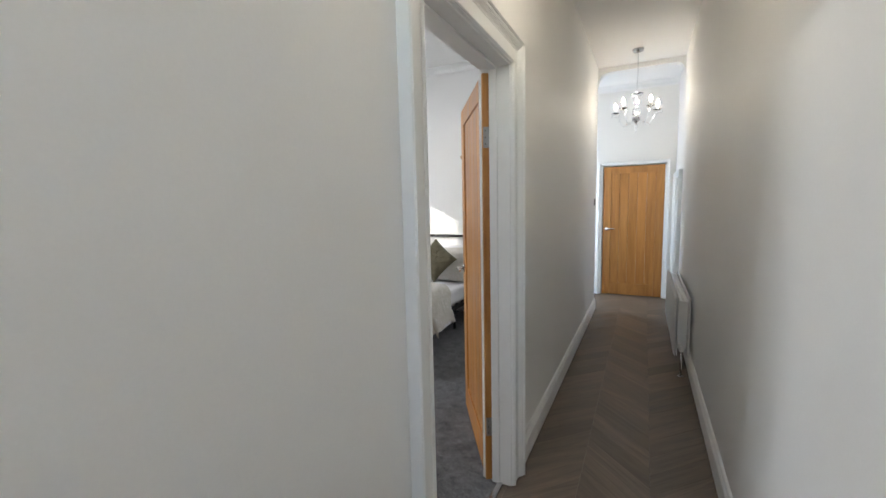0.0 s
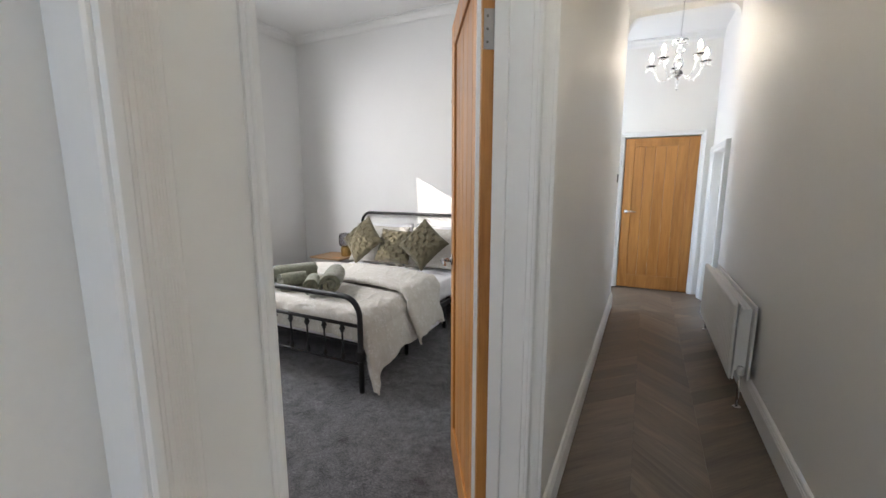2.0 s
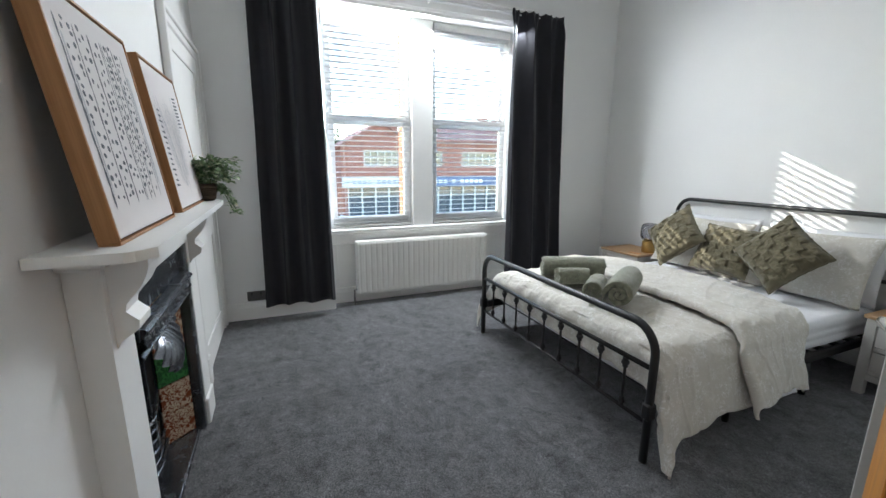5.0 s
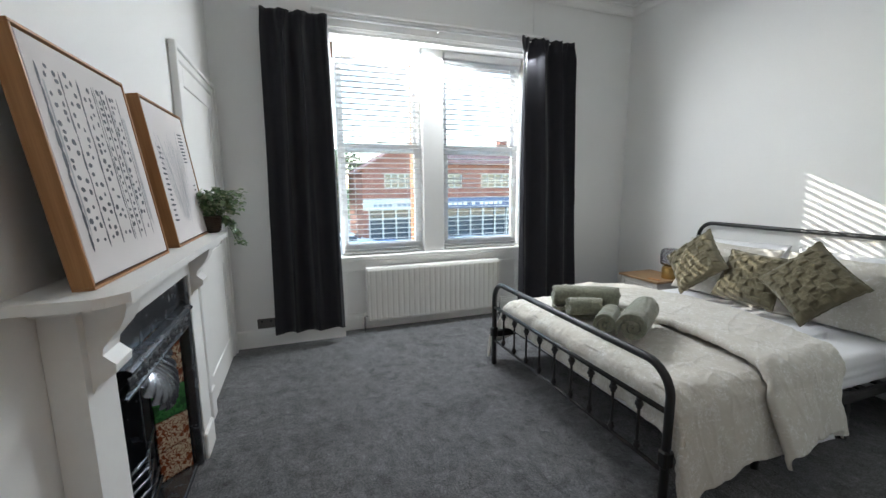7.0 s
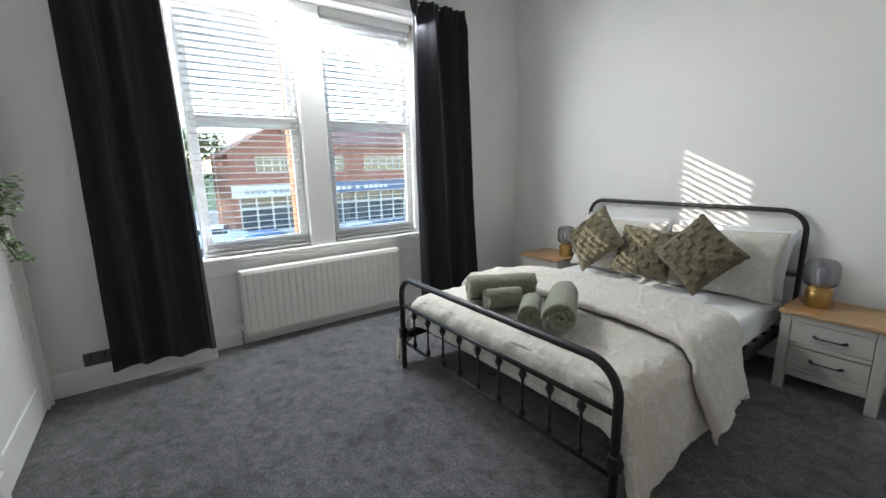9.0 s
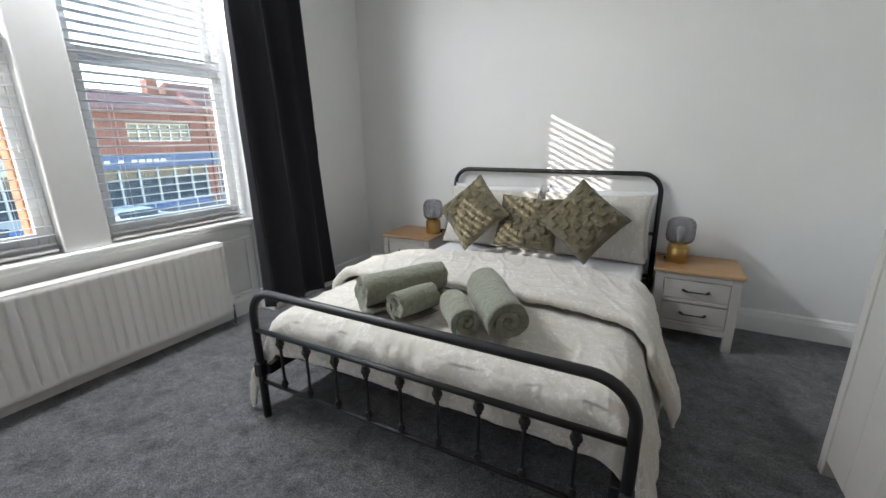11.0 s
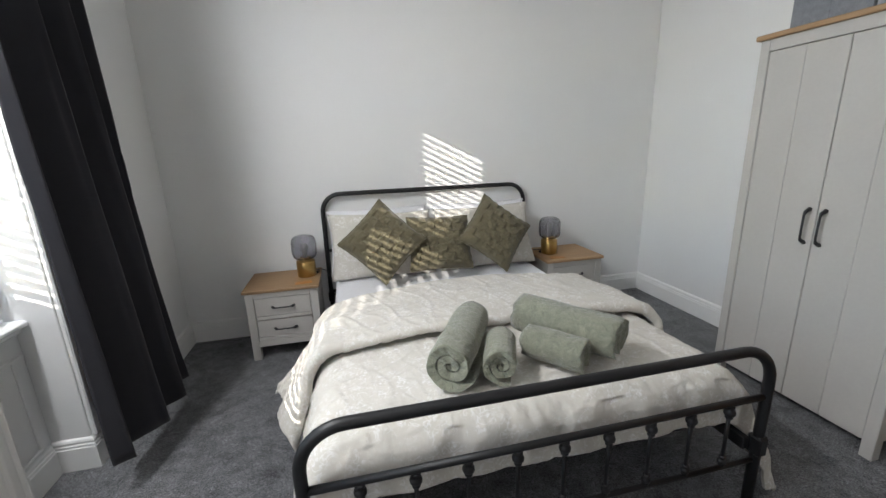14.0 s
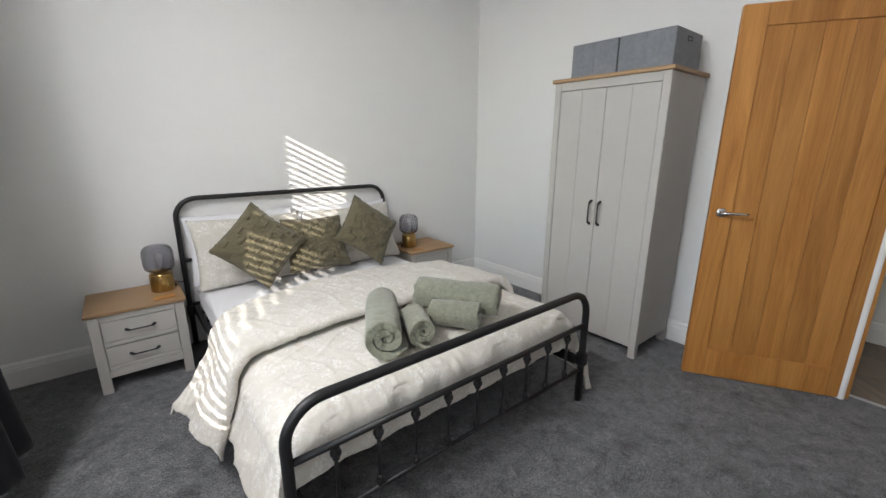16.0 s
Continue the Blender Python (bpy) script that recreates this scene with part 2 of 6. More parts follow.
FRAME_WOOD = wood("tan_frame_wood", (0.26, 0.115, 0.035), (0.40, 0.20, 0.075), 0.5, axis=2, across=30)
PLANK = wood("grey_brown_plank", (0.085, 0.062, 0.045), (0.215, 0.165, 0.12), 0.42, axis=0, across=11, along=1.1, vary=0.22)


def carpet_material():
    s = Shade("charcoal_carpet", (0.05, 0.052, 0.058), 0.95)
    patch = s.noise(13.0, 5, 0.7, distort=0.3)
    tread = s.noise(4.2, 4, 0.62, distort=1.1)
    tuft = s.noise(150, 3, 0.75)
    fleck = s.noise(420, 2, 0.6)
    base = s.ramp(patch, [(0.33, (0.054, 0.056, 0.061)), (0.46, (0.108, 0.110, 0.116)), (0.66, (0.158, 0.160, 0.166))])
    marks = s.ramp(tread, [(0.30, (0.42, 0.42, 0.43)), (0.40, (0.70, 0.70, 0.71)), (0.46, (1.04, 1.04, 1.04)), (0.62, (1.0, 1.0, 1.0)), (0.70, (1.30, 1.30, 1.30))])
    dots = s.ramp(tuft, [(0.34, (0.22, 0.22, 0.22)), (0.5, (0.95, 0.95, 0.95)), (0.68, (2.2, 2.2, 2.25))])
    clump = s.ramp(s.noise(48, 5, 0.75), [(0.3, (0.60, 0.60, 0.60)), (0.5, (1.0, 1.0, 1.0)), (0.72, (1.45, 1.45, 1.45))])
    s.colour(s.mix(s.mix(s.mix(base, marks, 0.7, "MULTIPLY"), clump, 0.75, "MULTIPLY"), dots, 0.95, "MULTIPLY"))
    s.bump(tuft, 0.9, 0.008)
    s.bump(fleck, 0.6, 0.004)
    s.bump(patch, 0.5, 0.02)
    s.p.inputs["Sheen Weight"].default_value = 0.3
    s.p.inputs["Sheen Roughness"].default_value = 0.5
    s.p.inputs["Specular IOR Level"].default_value = 0.1
    return s.mat


def cloth(name, colour, weave=700.0, wrinkle=7.0, amount=0.05, rough=0.85, strength=0.35, sheen=0.15):
    s = Shade(name, colour, rough)
    w, big = s.noise(weave, 2), s.noise(wrinkle, 5, 0.6, distort=0.8)
    lo, hi = tuple(c * (1 - amount) for c in colour), tuple(min(1, c * (1 + amount)) for c in colour)
    s.colour(s.mix(s.ramp(big, [(0.3, lo), (0.7, hi)]), s.ramp(w, [(0.3, lo), (0.7, hi)]), 0.4))
    s.bump(big, strength, 0.012)
    s.bump(w, 0.3, 0.001)
    s.p.inputs["Sheen Weight"].default_value = sheen
    s.p.inputs["Specular IOR Level"].default_value = 0.2
    return s.mat


def floral_cloth():
    """White cotton printed all over with pale beige leaf sprays."""
    s = Shade("pale_leaf_print_cotton", (0.7, 0.68, 0.64), 0.85)
    v = s.mix(s.c, s.noise(14, 3, 0.6), 0.05, "ADD")
    vor = s.node("ShaderNodeTexVoronoi", Scale=62.0)
    s.link(v, vor.inputs["Vector"])
    petals = s.ramp(vor.outputs["Distance"], [(0.22, (1, 1, 1)), (0.42, (0, 0, 0))])
    stem = s.noise(21, 2, 0.5, distort=1.6)
    stems = s.ramp(stem, [(0.455, (0, 0, 0)), (0.485, (1, 1, 1)), (0.515, (1, 1, 1)), (0.545, (0, 0, 0))])
    zone = s.ramp(s.noise(13, 3, 0.6, distort=0.8), [(0.42, (0.08, 0.08, 0.08)), (0.56, (1, 1, 1))])
    sprays = s.mix(s.mix(petals, stems, 0.55), zone, 1.0, "MULTIPLY")
    s.colour(s.mix((0.595, 0.565, 0.505), (0.79, 0.78, 0.765), sprays))
    crumple = s.noise(26, 4, 0.55, distort=1.4)
    s.bump(crumple, 0.28, 0.008)
    s.p.inputs["Sheen Weight"].default_value = 0.1
    s.p.inputs["Specular IOR Level"].default_value = 0.2
    return s.mat


def glass_material(name, tint=(1, 1, 1), rough=0.0):
    s = Shade(name, tint, rough)
    s.p.inputs["Transmission Weight"].default_value = 1.0
    s.p.inputs["IOR"].default_value = 1.45
    return s.mat


def pane_material():
    """Thin window glass: clear, with the gloss of glass."""
    m = bpy.data.materials.new("window_glass")
    m.use_nodes = True
    t = m.node_tree
    t.nodes.remove(t.nodes["Principled BSDF"])
    clear, gloss, mix, fres = (t.nodes.new("ShaderNode" + k) for k in ("BsdfTransparent", "BsdfGlossy", "MixShader", "Fresnel"))
    gloss.inputs["Roughness"].default_value = 0.02
    fres.inputs["IOR"].default_value = 1.5
    clear.inputs["Color"].default_value = (0.95, 0.97, 0.97, 1)
    low = t.nodes.new("ShaderNodeMath")
    low.operation = "MINIMUM"
    low.inputs[1].default_value = 0.08
    t.links.new(fres.outputs[0], low.inputs[0])
    t.links.new(low.outputs[0], mix.inputs[0])
    t.links.new(clear.outputs[0], mix.inputs[1])
    t.links.new(gloss.outputs[0], mix.inputs[2])
    t.links.new(mix.outputs[0], t.nodes["Material Output"].inputs["Surface"])
    return m


def glow(name, colour, strength):
    s = Shade(name, colour, 0.4)
    s.p.inputs["Emission Color"].default_value = (*colour, 1)
    s.p.inputs["Emission Strength"].default_value = strength
    return s.mat


CARPET = carpet_material()
CURTAIN = cloth("charcoal_curtain_weave", (0.024, 0.024, 0.029), 500, 5, 0.12, 0.9, 0.05, 0.12)
SHEET = cloth("white_cotton", (0.80, 0.80, 0.82), 800, 9, 0.02, 0.85, 0.5)
PRINT = floral_cloth()
OLIVE = cloth("olive_pleated_cotton", (0.125, 0.108, 0.066), 500, 14, 0.14, 0.8, 0.25, 0.25)
TERRY = cloth("sage_terry", (0.215, 0.22, 0.165), 260, 45, 0.35, 0.95, 0.9, 0.4)
FELT = cloth("grey_felt", (0.21, 0.22, 0.24), 240, 30, 0.22, 0.95, 0.3, 0.2)
PANE = pane_material()
CRYSTAL = glass_material("crystal", (0.97, 0.98, 1.0), 0.02)
SMOKE = glass_material("smoked_ribbed_glass", (0.66, 0.66, 0.70), 0.12)
BULB = glow("candle_bulb", (1.0, 0.9, 0.74), BULBS)

# ---------------------------------------------------------------- the plan, in metres
XW, XD, XH, XR = -4.50, -0.71, -0.565, 0.405      # window wall, door wall (room and hall face), hall's far side
YF, YH = 0.975, 5.09                             # fireplace wall, bed-head wall
ZC, ZH = 3.25, 3.15                             # ceilings
DOOR_Y0, DOOR_Y1, DOOR_Z = 1.165, 2.012, 2.118  # bedroom doorway
REC_Y0, REC_Y1, REC_Z, REC_X = 1.90, 3.86, 2.70, -4.65  # window recess
OUT_X = -4.90                                   # outer face of the front wall
END_Y, CORNER_Y = 6.86, 5.84                    # hall's end wall, corner of the landing
BACK_Y = -1.6

floor = structure("floor_bedroom", Build().box(OUT_X, XH - 0.06, YF - 0.3, YH + 0.1, -0.12, 0.008, 0), CARPET, "charcoal grey cut-pile carpet with brushed patches", "carpet")
structure("floor_hall", Build().box(XH - 0.06, XR + 0.15, BACK_Y - 0.12, CORNER_Y, -0.14, -0.012, 0).box(-2.2, XR + 0.15, CORNER_Y, END_Y + 0.15, -0.14, -0.012, 0), BLACK, "grey-brown chevron plank floor", "floor")
b = Build().box(XW - 0.5, XH, YF - 0.3, YH + 0.2, ZC, ZC + 0.15, 0)
structure("ceiling_bedroom", b, CEILING, "plain white plaster ceiling", "ceiling")
structure("ceiling_hall", Build().box(XH - 0.0955, XR + 0.15, BACK_Y - 0.12, CORNER_Y - 0.1, ZH, ZH + 0.12, 0).box(-2.2, XR + 0.15, CORNER_Y - 0.1, END_Y + 0.15, ZH, ZH + 0.12, 0), CEILING, "plain white hall ceiling", "ceiling")

# front wall with the window recess
b = Build()
b.box(OUT_X + 0.1, XW, YF - 0.3, REC_Y0, -0.1, ZC, 0.003)
b.box(OUT_X + 0.1, XW, REC_Y1, YH, -0.1, ZC, 0.003)
b.box(OUT_X + 0.1, XW, REC_Y0, REC_Y1, REC_Z, ZC, 0.003)
wall_w = structure("wall_window", b, WALL, "white painted wall around the sash windows", "wall")
# head wall, door wall, fireplace wall
structure("wall_head", Build().box(OUT_X + 0.1, XD, YH, YH + 0.2, -0.1, ZC, 0.003), WALL, "plain white painted wall behind the bed", "wall")
b = Build()
b.box(XH - 0.0955, XD, YF - 0.3, DOOR_Y0 - 0.03, -0.1, ZC, 0.0)
b.box(XH - 0.0955, XD, DOOR_Y1 + 0.03, YH + 0.2, -0.1, ZC, 0.0)
b.box(XH - 0.0955, XD, DOOR_Y0 - 0.03, DOOR_Y1 + 0.03, DOOR_Z + 0.03, ZC, 0.0)
structure("wall_door", b, WALL, "white painted bedroom wall with the doorway", "wall")
b = Build()
b.box(XH, XH - 0.095, BACK_Y, DOOR_Y0 - 0.03, -0.1, ZH, 0.0)
b.box(XH, XH - 0.095, DOOR_Y1 + 0.03, CORNER_Y, -0.1, ZH, 0.0)
b.box(XH, XH - 0.095, DOOR_Y0 - 0.03, DOOR_Y1 + 0.03, DOOR_Z + 0.03, ZH, 0.0)
b.box(-2.1, XH - 0.0955, CORNER_Y - 0.1, CORNER_Y, -0.1, ZH, 0.0)
structure("wall_hall_left", b, HALL_WALL, "cream-white hall wall with the bedroom doorway", "wall")
FX0, FX1, FZ = -2.90, -2.10, 0.985              # fireplace opening in the wall
b = Build()
b.box(OUT_X + 0.1, FX0 - 0.02, YF - 0.3, YF, -0.1, ZC, 0.0)
b.box(FX1 + 0.02, XD, YF - 0.3, YF, -0.1, ZC, 0.0)
b.box(FX0 - 0.02, FX1 + 0.02, YF - 0.3, YF, FZ + 0.02, ZC, 0.0)
b.box(FX0 - 0.2, FX1 + 0.2, YF - 0.4, YF - 0.29, -0.1, FZ + 0.2, 0.0)
structure("wall_fireplace", b, WALL, "white painted chimney wall", "wall")
# hall: far side with a low cupboard doorway, end wall, back wall
LOW_Y0, LOW_Y1, LOW_Z = 5.72, 6.62, 1.76
b = Build()
b.box(XR, XR + 0.15, BACK_Y, LOW_Y0, -0.1, ZH, 0.0)
b.box(XR, XR + 0.15, LOW_Y1, END_Y, -0.1, ZH, 0.0)
b.box(XR, XR + 0.15, LOW_Y0, LOW_Y1, LOW_Z, ZH, 0.0)
b.box(XR + 0.12, XR + 0.16, LOW_Y0, LOW_Y1, -0.1, LOW_Z, 0.0)
structure("wall_hall_right", b, HALL_WALL, "cream-white hall wall beside the radiator", "wall")
FD0, FD1, FDZ = -0.572, 0.272, 1.995
b = Build()
b.box(-2.1, FD0 - 0.03, END_Y, END_Y + 0.15, -0.1, ZH, 0.0)
b.box(FD1 + 0.03, XR + 0.15, END_Y, END_Y + 0.15, -0.1, ZH, 0.0)
b.box(FD0 - 0.03, FD1 + 0.03, END_Y, END_Y + 0.15, FDZ + 0.03, ZH, 0.0)
b.box(FD0 - 0.03, FD1 + 0.03, END_Y + 0.12, END_Y + 0.16, -0.1, FDZ + 0.03, 0.0)
structure("wall_hall_end", b, HALL_WALL, "cream-white end wall around the oak door", "wall")
# unseen; the gap from 2.15 to 2.75 is only there for the added lamp
b = Build().box(XH - 0.2, XR + 0.15, BACK_Y - 0.12, BACK_Y, -0.1, 2.15, 0.0)
b.box(XH - 0.2, XR + 0.15, BACK_Y - 0.12, BACK_Y, 2.75, ZH, 0.0)
structure("wall_hall_back", b, HALL_WALL, "plain hall wall", "wall")
b = Build()
b.box(-2.3, -2.1, CORNER_Y - 0.1, END_Y + 0.15, -0.1, 0.75, 0.0)
b.box(-2.3, -2.1, CORNER_Y - 0.1, END_Y + 0.15, 2.3, ZH, 0.0)
structure("wall_landing", b, HALL_WALL, "landing wall with a window opening", "wall")

# downstand at the landing, with rounded haunches
poly = [(XH, ZH), (XH, ZH - 0.20)]
for i in range(9):
    w = math.pi / 2 * i / 8
    poly.append((XH + 0.10 - 0.10 * math.cos(w), ZH - 0.20 + 0.14 * math.sin(w)))
for i in range(9):
    w = math.pi / 2 * (1 - i / 8)
    poly.append((XR - 0.10 + 0.10 * math.cos(w), ZH - 0.20 + 0.14 * math.sin(w)))
poly += [(XR, ZH - 0.20), (XR, ZH)]
b = Build().prism([(z, x) for x, z in poly], 1, CORNER_Y - 0.001, CORNER_Y + 0.12)
structure("trim_hall_downstand", b, HALL_WALL, "shallow plaster downstand with rounded corners", "trim")

# ---------------------------------------------------------------- skirtings, cornices, casings
SKIRT = [(0, 0), (0.019, 0), (0.019, 0.112), (0.016, 0.116), (0.0165, 0.126), (0.0125, 0.131), (0.0135, 0.141), (0.009, 0.150), (0.004, 0.154), (0, 0.156)]
CORNICE = [(0, 0), (0.012, 0), (0.012, -0.078), (0.018, -0.074), (0.018, -0.066), (0.026, -0.060), (0.045, -0.034), (0.064, -0.022), (0.072, -0.020), (0.072, -0.012), (0.10, -0.010), (0.10, 0)]


def skirting(name, path, out):
    structure(name, Build().sweep(SKIRT, [(x, y, 0.006) for x, y in path], out), GLOSS, "white gloss moulded skirting board", "skirting")


skirting("baseboard_window_south", [(XW, YF + 0.02), (XW, REC_Y0), (REC_X, REC_Y0 + 0.001)], -1)
skirting("baseboard_recess", [(REC_X, REC_Y0 + 0.02), (REC_X, REC_Y1 - 0.02)], -1)
skirting("baseboard_head", [(REC_X, REC_Y1), (XW, REC_Y1 + 0.001), (XW, YH), (XD, YH), (XD, DOOR_Y1 + 0.11)], -1)
skirting("baseboard_fireplace", [(XD, DOOR_Y0 - 0.11), (XD, YF), (-1.86, YF)], -1)
skirting("baseboard_hall_left", [(XH, DOOR_Y1 + 0.128), (XH, CORNER_Y), (-2.1, CORNER_Y)], -1)
skirting("baseboard_hall_left_near", [(XH, BACK_Y), (XH, DOOR_Y0 - 0.128)], -1)
skirting("baseboard_hall_right", [(XR, BACK_Y), (XR, LOW_Y0 - 0.075)], 1)
b = Build().sweep(CORNICE, [(XW, YF + 0.0, ZC - 0.001), (XW, YH, ZC - 0.001), (XD, YH, ZC - 0.001), (XD, YF, ZC - 0.001), (XW + 0.001, YF, ZC - 0.001)], -1)
structure("trim_cornice", b, CEILING, "small white moulded plaster cornice", "cornice")
b = Build().sweep(CORNICE, [(-2.1, END_Y, ZH - 0.001), (XR, END_Y, ZH - 0.001)], -1)
structure("trim_cornice_hall", b, CEILING, "small white hall cornice", "cornice")


def casing(name, wall, side, lo, hi, top, axis, width=0.088, flat=False):
    """A moulded door casing on the wall face; side is +1 or -1 along the wall's normal; axis is the wall's direction."""
    b = Build()
    steps = [(0.0, width - 0.003, 0.015), (0.004, 0.018, 0.020), (0.007, 0.015, 0.0225)]
    for i in range(9):                      # ogee rising to the back band
        t = i / 8
        steps.append((width - 0.050 + 0.030 * t, width - 0.004 - 0.0002 * i, 0.017 + 0.019 * (t * t * (3 - 2 * t))))
    steps += [(width - 0.017, width, 0.041), (width - 0.013, width - 0.004, 0.044)]
    if flat:
        steps = [(0.0, width, 0.012)]
    for a0, a1, d in steps:
        for l0, l1, z0, z1 in ((lo - a1, lo - a0, 0.004, top + a1), (hi + a0, hi + a1, 0.004, top + a1), (lo - a0, hi + a0, top + a0, top + a1)):
            n0, n1 = sorted((wall, wall + side * d))
            if axis == 1:
                b.box(n0, n1, l0, l1, z0, z1, 0.0018)
            else:
                b.box(l0, l1, n0, n1, z0, z1, 0.0018)
    return structure(name, b, GLOSS, "white gloss moulded door casing", "door casing")


casing("trim_bedroom_door_hall", XH, 1, DOOR_Y0 - 0.004, DOOR_Y1 + 0.004, DOOR_Z + 0.004, 1, 0.122)
casing("trim_bedroom_door_room", XD, -1, DOOR_Y0 - 0.006, DOOR_Y1 + 0.006, DOOR_Z + 0.004, 1, flat=True)
casing("trim_end_door", END_Y, -1, FD0, FD1, FDZ, 0, 0.06)
casing("trim_low_door", XR, -1, LOW_Y0, LOW_Y1, LOW_Z, 1, 0.065)
b = Build()
b.box(XD - 0.002, XH + 0.002, DOOR_Y0 - 0.032, DOOR_Y0, 0, DOOR_Z, 0.002)
b.box(XD - 0.002, XH + 0.002, DOOR_Y1, DOOR_Y1 + 0.032, 0, DOOR_Z, 0.002)
b.box(XD - 0.002, XH + 0.002, DOOR_Y0 - 0.03, DOOR_Y1 + 0.03, DOOR_Z, DOOR_Z + 0.032, 0.002)
b.box(XD + 0.045, XD + 0.085, DOOR_Y0, DOOR_Y0 + 0.012, 0, DOOR_Z, 0.002)
b.box(XD + 0.045, XD + 0.085, DOOR_Y1 - 0.012, DOOR_Y1, 0, DOOR_Z, 0.002)
b.box(XD + 0.045, XD + 0.085, DOOR_Y0 + 0.012, DOOR_Y1 - 0.012, DOOR_Z - 0.012, DOOR_Z, 0.002)
structure("trim_bedroom_door_lining", b, GLOSS, "white gloss door lining with stops", "door lining")
b = Build()
b.box(FD0 - 0.028, FD0 - 0.002, END_Y + 0.003, END_Y + 0.12, 0, FDZ, 0.002)
b.box(FD1 + 0.002, FD1 + 0.028, END_Y + 0.003, END_Y + 0.12, 0, FDZ, 0.002)
b.box(FD0 - 0.028, FD1 + 0.028, END_Y + 0.003, END_Y + 0.12, FDZ + 0.001, FDZ + 0.028, 0.002)
structure("trim_end_door_lining", b, GLOSS, "white gloss door lining", "door lining")
structure("threshold_strip", Build().box(XH - 0.075, XH - 0.045, DOOR_Y0, DOOR_Y1, 0.0, 0.012, 0.004), CHROME, "slim metal carpet threshold strip", "threshold")

# low white cupboard door in the hall
low = thing("door_low_cupboard", "low white panelled cupboard door in the hall", "door", kind="structure")
b = Build()
y0, y1 = LOW_Y0 + 0.004, LOW_Y1 - 0.004
xs = XR + 0.075
for q in ((y0, y0 + 0.1, 0.01, LOW_Z - 0.004), (y1 - 0.1, y1, 0.01, LOW_Z - 0.004), (y0 + 0.1, y1 - 0.1, 0.01, 0.16), (y0 + 0.1, y1 - 0.1, LOW_Z - 0.12, LOW_Z - 0.004), (y0 + 0.1, y1 - 0.1, 0.60, 0.72)):
    b.box(xs, xs + 0.035, q[0], q[1], q[2], q[3], 0.004)
part("door_frame", b, GLOSS, low)
for z0, z1 in ((0.16, 0.60), (0.72, LOW_Z - 0.12)):
    part("panel", Build().box(xs + 0.012, xs + 0.028, y0 + 0.1, y1 - 0.1, z0, z1, 0.003), GLOSS, low)

# ---------------------------------------------------------------- window recess, windows and blinds
b = Build()
b.box(REC_X - 0.03, REC_X, REC_Y0, REC_Y1, 0, 0.715, 0.002)
for y0, y1 in ((REC_Y0 + 0.01, 2.85), (2.87, REC_Y1 - 0.01)):
    b.box(REC_X - 0.001, REC_X + 0.012, y0, y1, 0.585, 0.60, 0.004)
    b.box(REC_X - 0.001, REC_X + 0.012, y0 + 0.05, y1 - 0.05, 0.165, 0.18, 0.004)
    b.box(REC_X - 0.001, REC_X + 0.008, y0 + 0.05, y0 + 0.064, 0.18, 0.585, 0.003)
    b.box(REC_X - 0.001, REC_X + 0.008, y1 - 0.064, y1 - 0.05, 0.18, 0.585, 0.003)
structure("trim_window_apron", b, GLOSS, "white panelled apron below the window", "panelling")
b = Build()
b.box(REC_X - 0.12, REC_X + 0.055, REC_Y0 + 0.002, REC_Y1 - 0.002, 0.715, 0.742, 0.008)
b.box(REC_X, REC_X + 0.03, REC_Y0 + 0.002, REC_Y1 - 0.002, 0.688, 0.716, 0.008)
structure("window_sill", b, GLOSS, "white gloss window board", "window sill")
b = Build()
b.box(OUT_X + 0.105, REC_X + 0.02, 2.742, 2.955, 0.742, REC_Z, 0.006)
structure("trim_window_mullion", b, GLOSS, "broad white mullion between the windows", "mullion")
b = Build()
zt = REC_Z
for y0, y1, z0, z1, d in ((REC_Y0 - 0.12, REC_Y1 + 0.12, zt + 0.0, zt + 0.10, 0.022), (REC_Y0 - 0.13, REC_Y1 + 0.13, zt + 0.10, zt + 0.125, 0.04), (REC_Y0 - 0.14, REC_Y1 + 0.14, zt + 0.125, zt + 0.15, 0.062), (REC_Y0 - 0.12, REC_Y1 + 0.12, zt + 0.015, zt + 0.03, 0.032)):
    b.box(XW - 0.001, XW + d, y0, y1, z0, z1, 0.006)
b.box(XW - 0.001, XW + 0.02, REC_Y0 - 0.10, REC_Y0 - 0.004, 0.16, zt, 0.006)
b.box(XW - 0.001, XW + 0.02, REC_Y1 + 0.004, REC_Y1 + 0.10, 0.16, zt, 0.006)
b.box(REC_X - 0.02, XW, REC_Y0 + 0.001, REC_Y1 - 0.001, zt - 0.022, zt, 0.003)
structure("trim_window_architrave", b, GLOSS, "white moulded window architrave", "architrave")
# brick outer leaf
BRICK = mottled("orange_red_brick", (0.42, 0.17, 0.085), 0.85, amount=0.25, scale=14, fine=90, bump=0.5, dist=0.004)
b = Build()
b.box(OUT_X, OUT_X + 0.1, YF - 0.6, REC_Y0 - 0.03, -3.4, 4.0, 0.003)
b.box(OUT_X, OUT_X + 0.1, REC_Y1 + 0.0, YH + 0.6, -3.4, 4.0, 0.003)
b.box(OUT_X, OUT_X + 0.1, REC_Y0 - 0.03, REC_Y1 + 0.0, 2.59, 4.0, 0.003)
b.box(OUT_X, OUT_X + 0.1, REC_Y0 - 0.03, REC_Y1 + 0.0, -3.4, 0.70, 0.003)
# unseen pier, added to keep a second sun strip off the head wall
b.box(OUT_X, OUT_X + 0.1, 2.68, 3.05, 0.70, 2.59, 0.003)
outer = structure("wall_outer_brick", b, BRICK, "orange-red brick outer wall around the window", "brick wall")

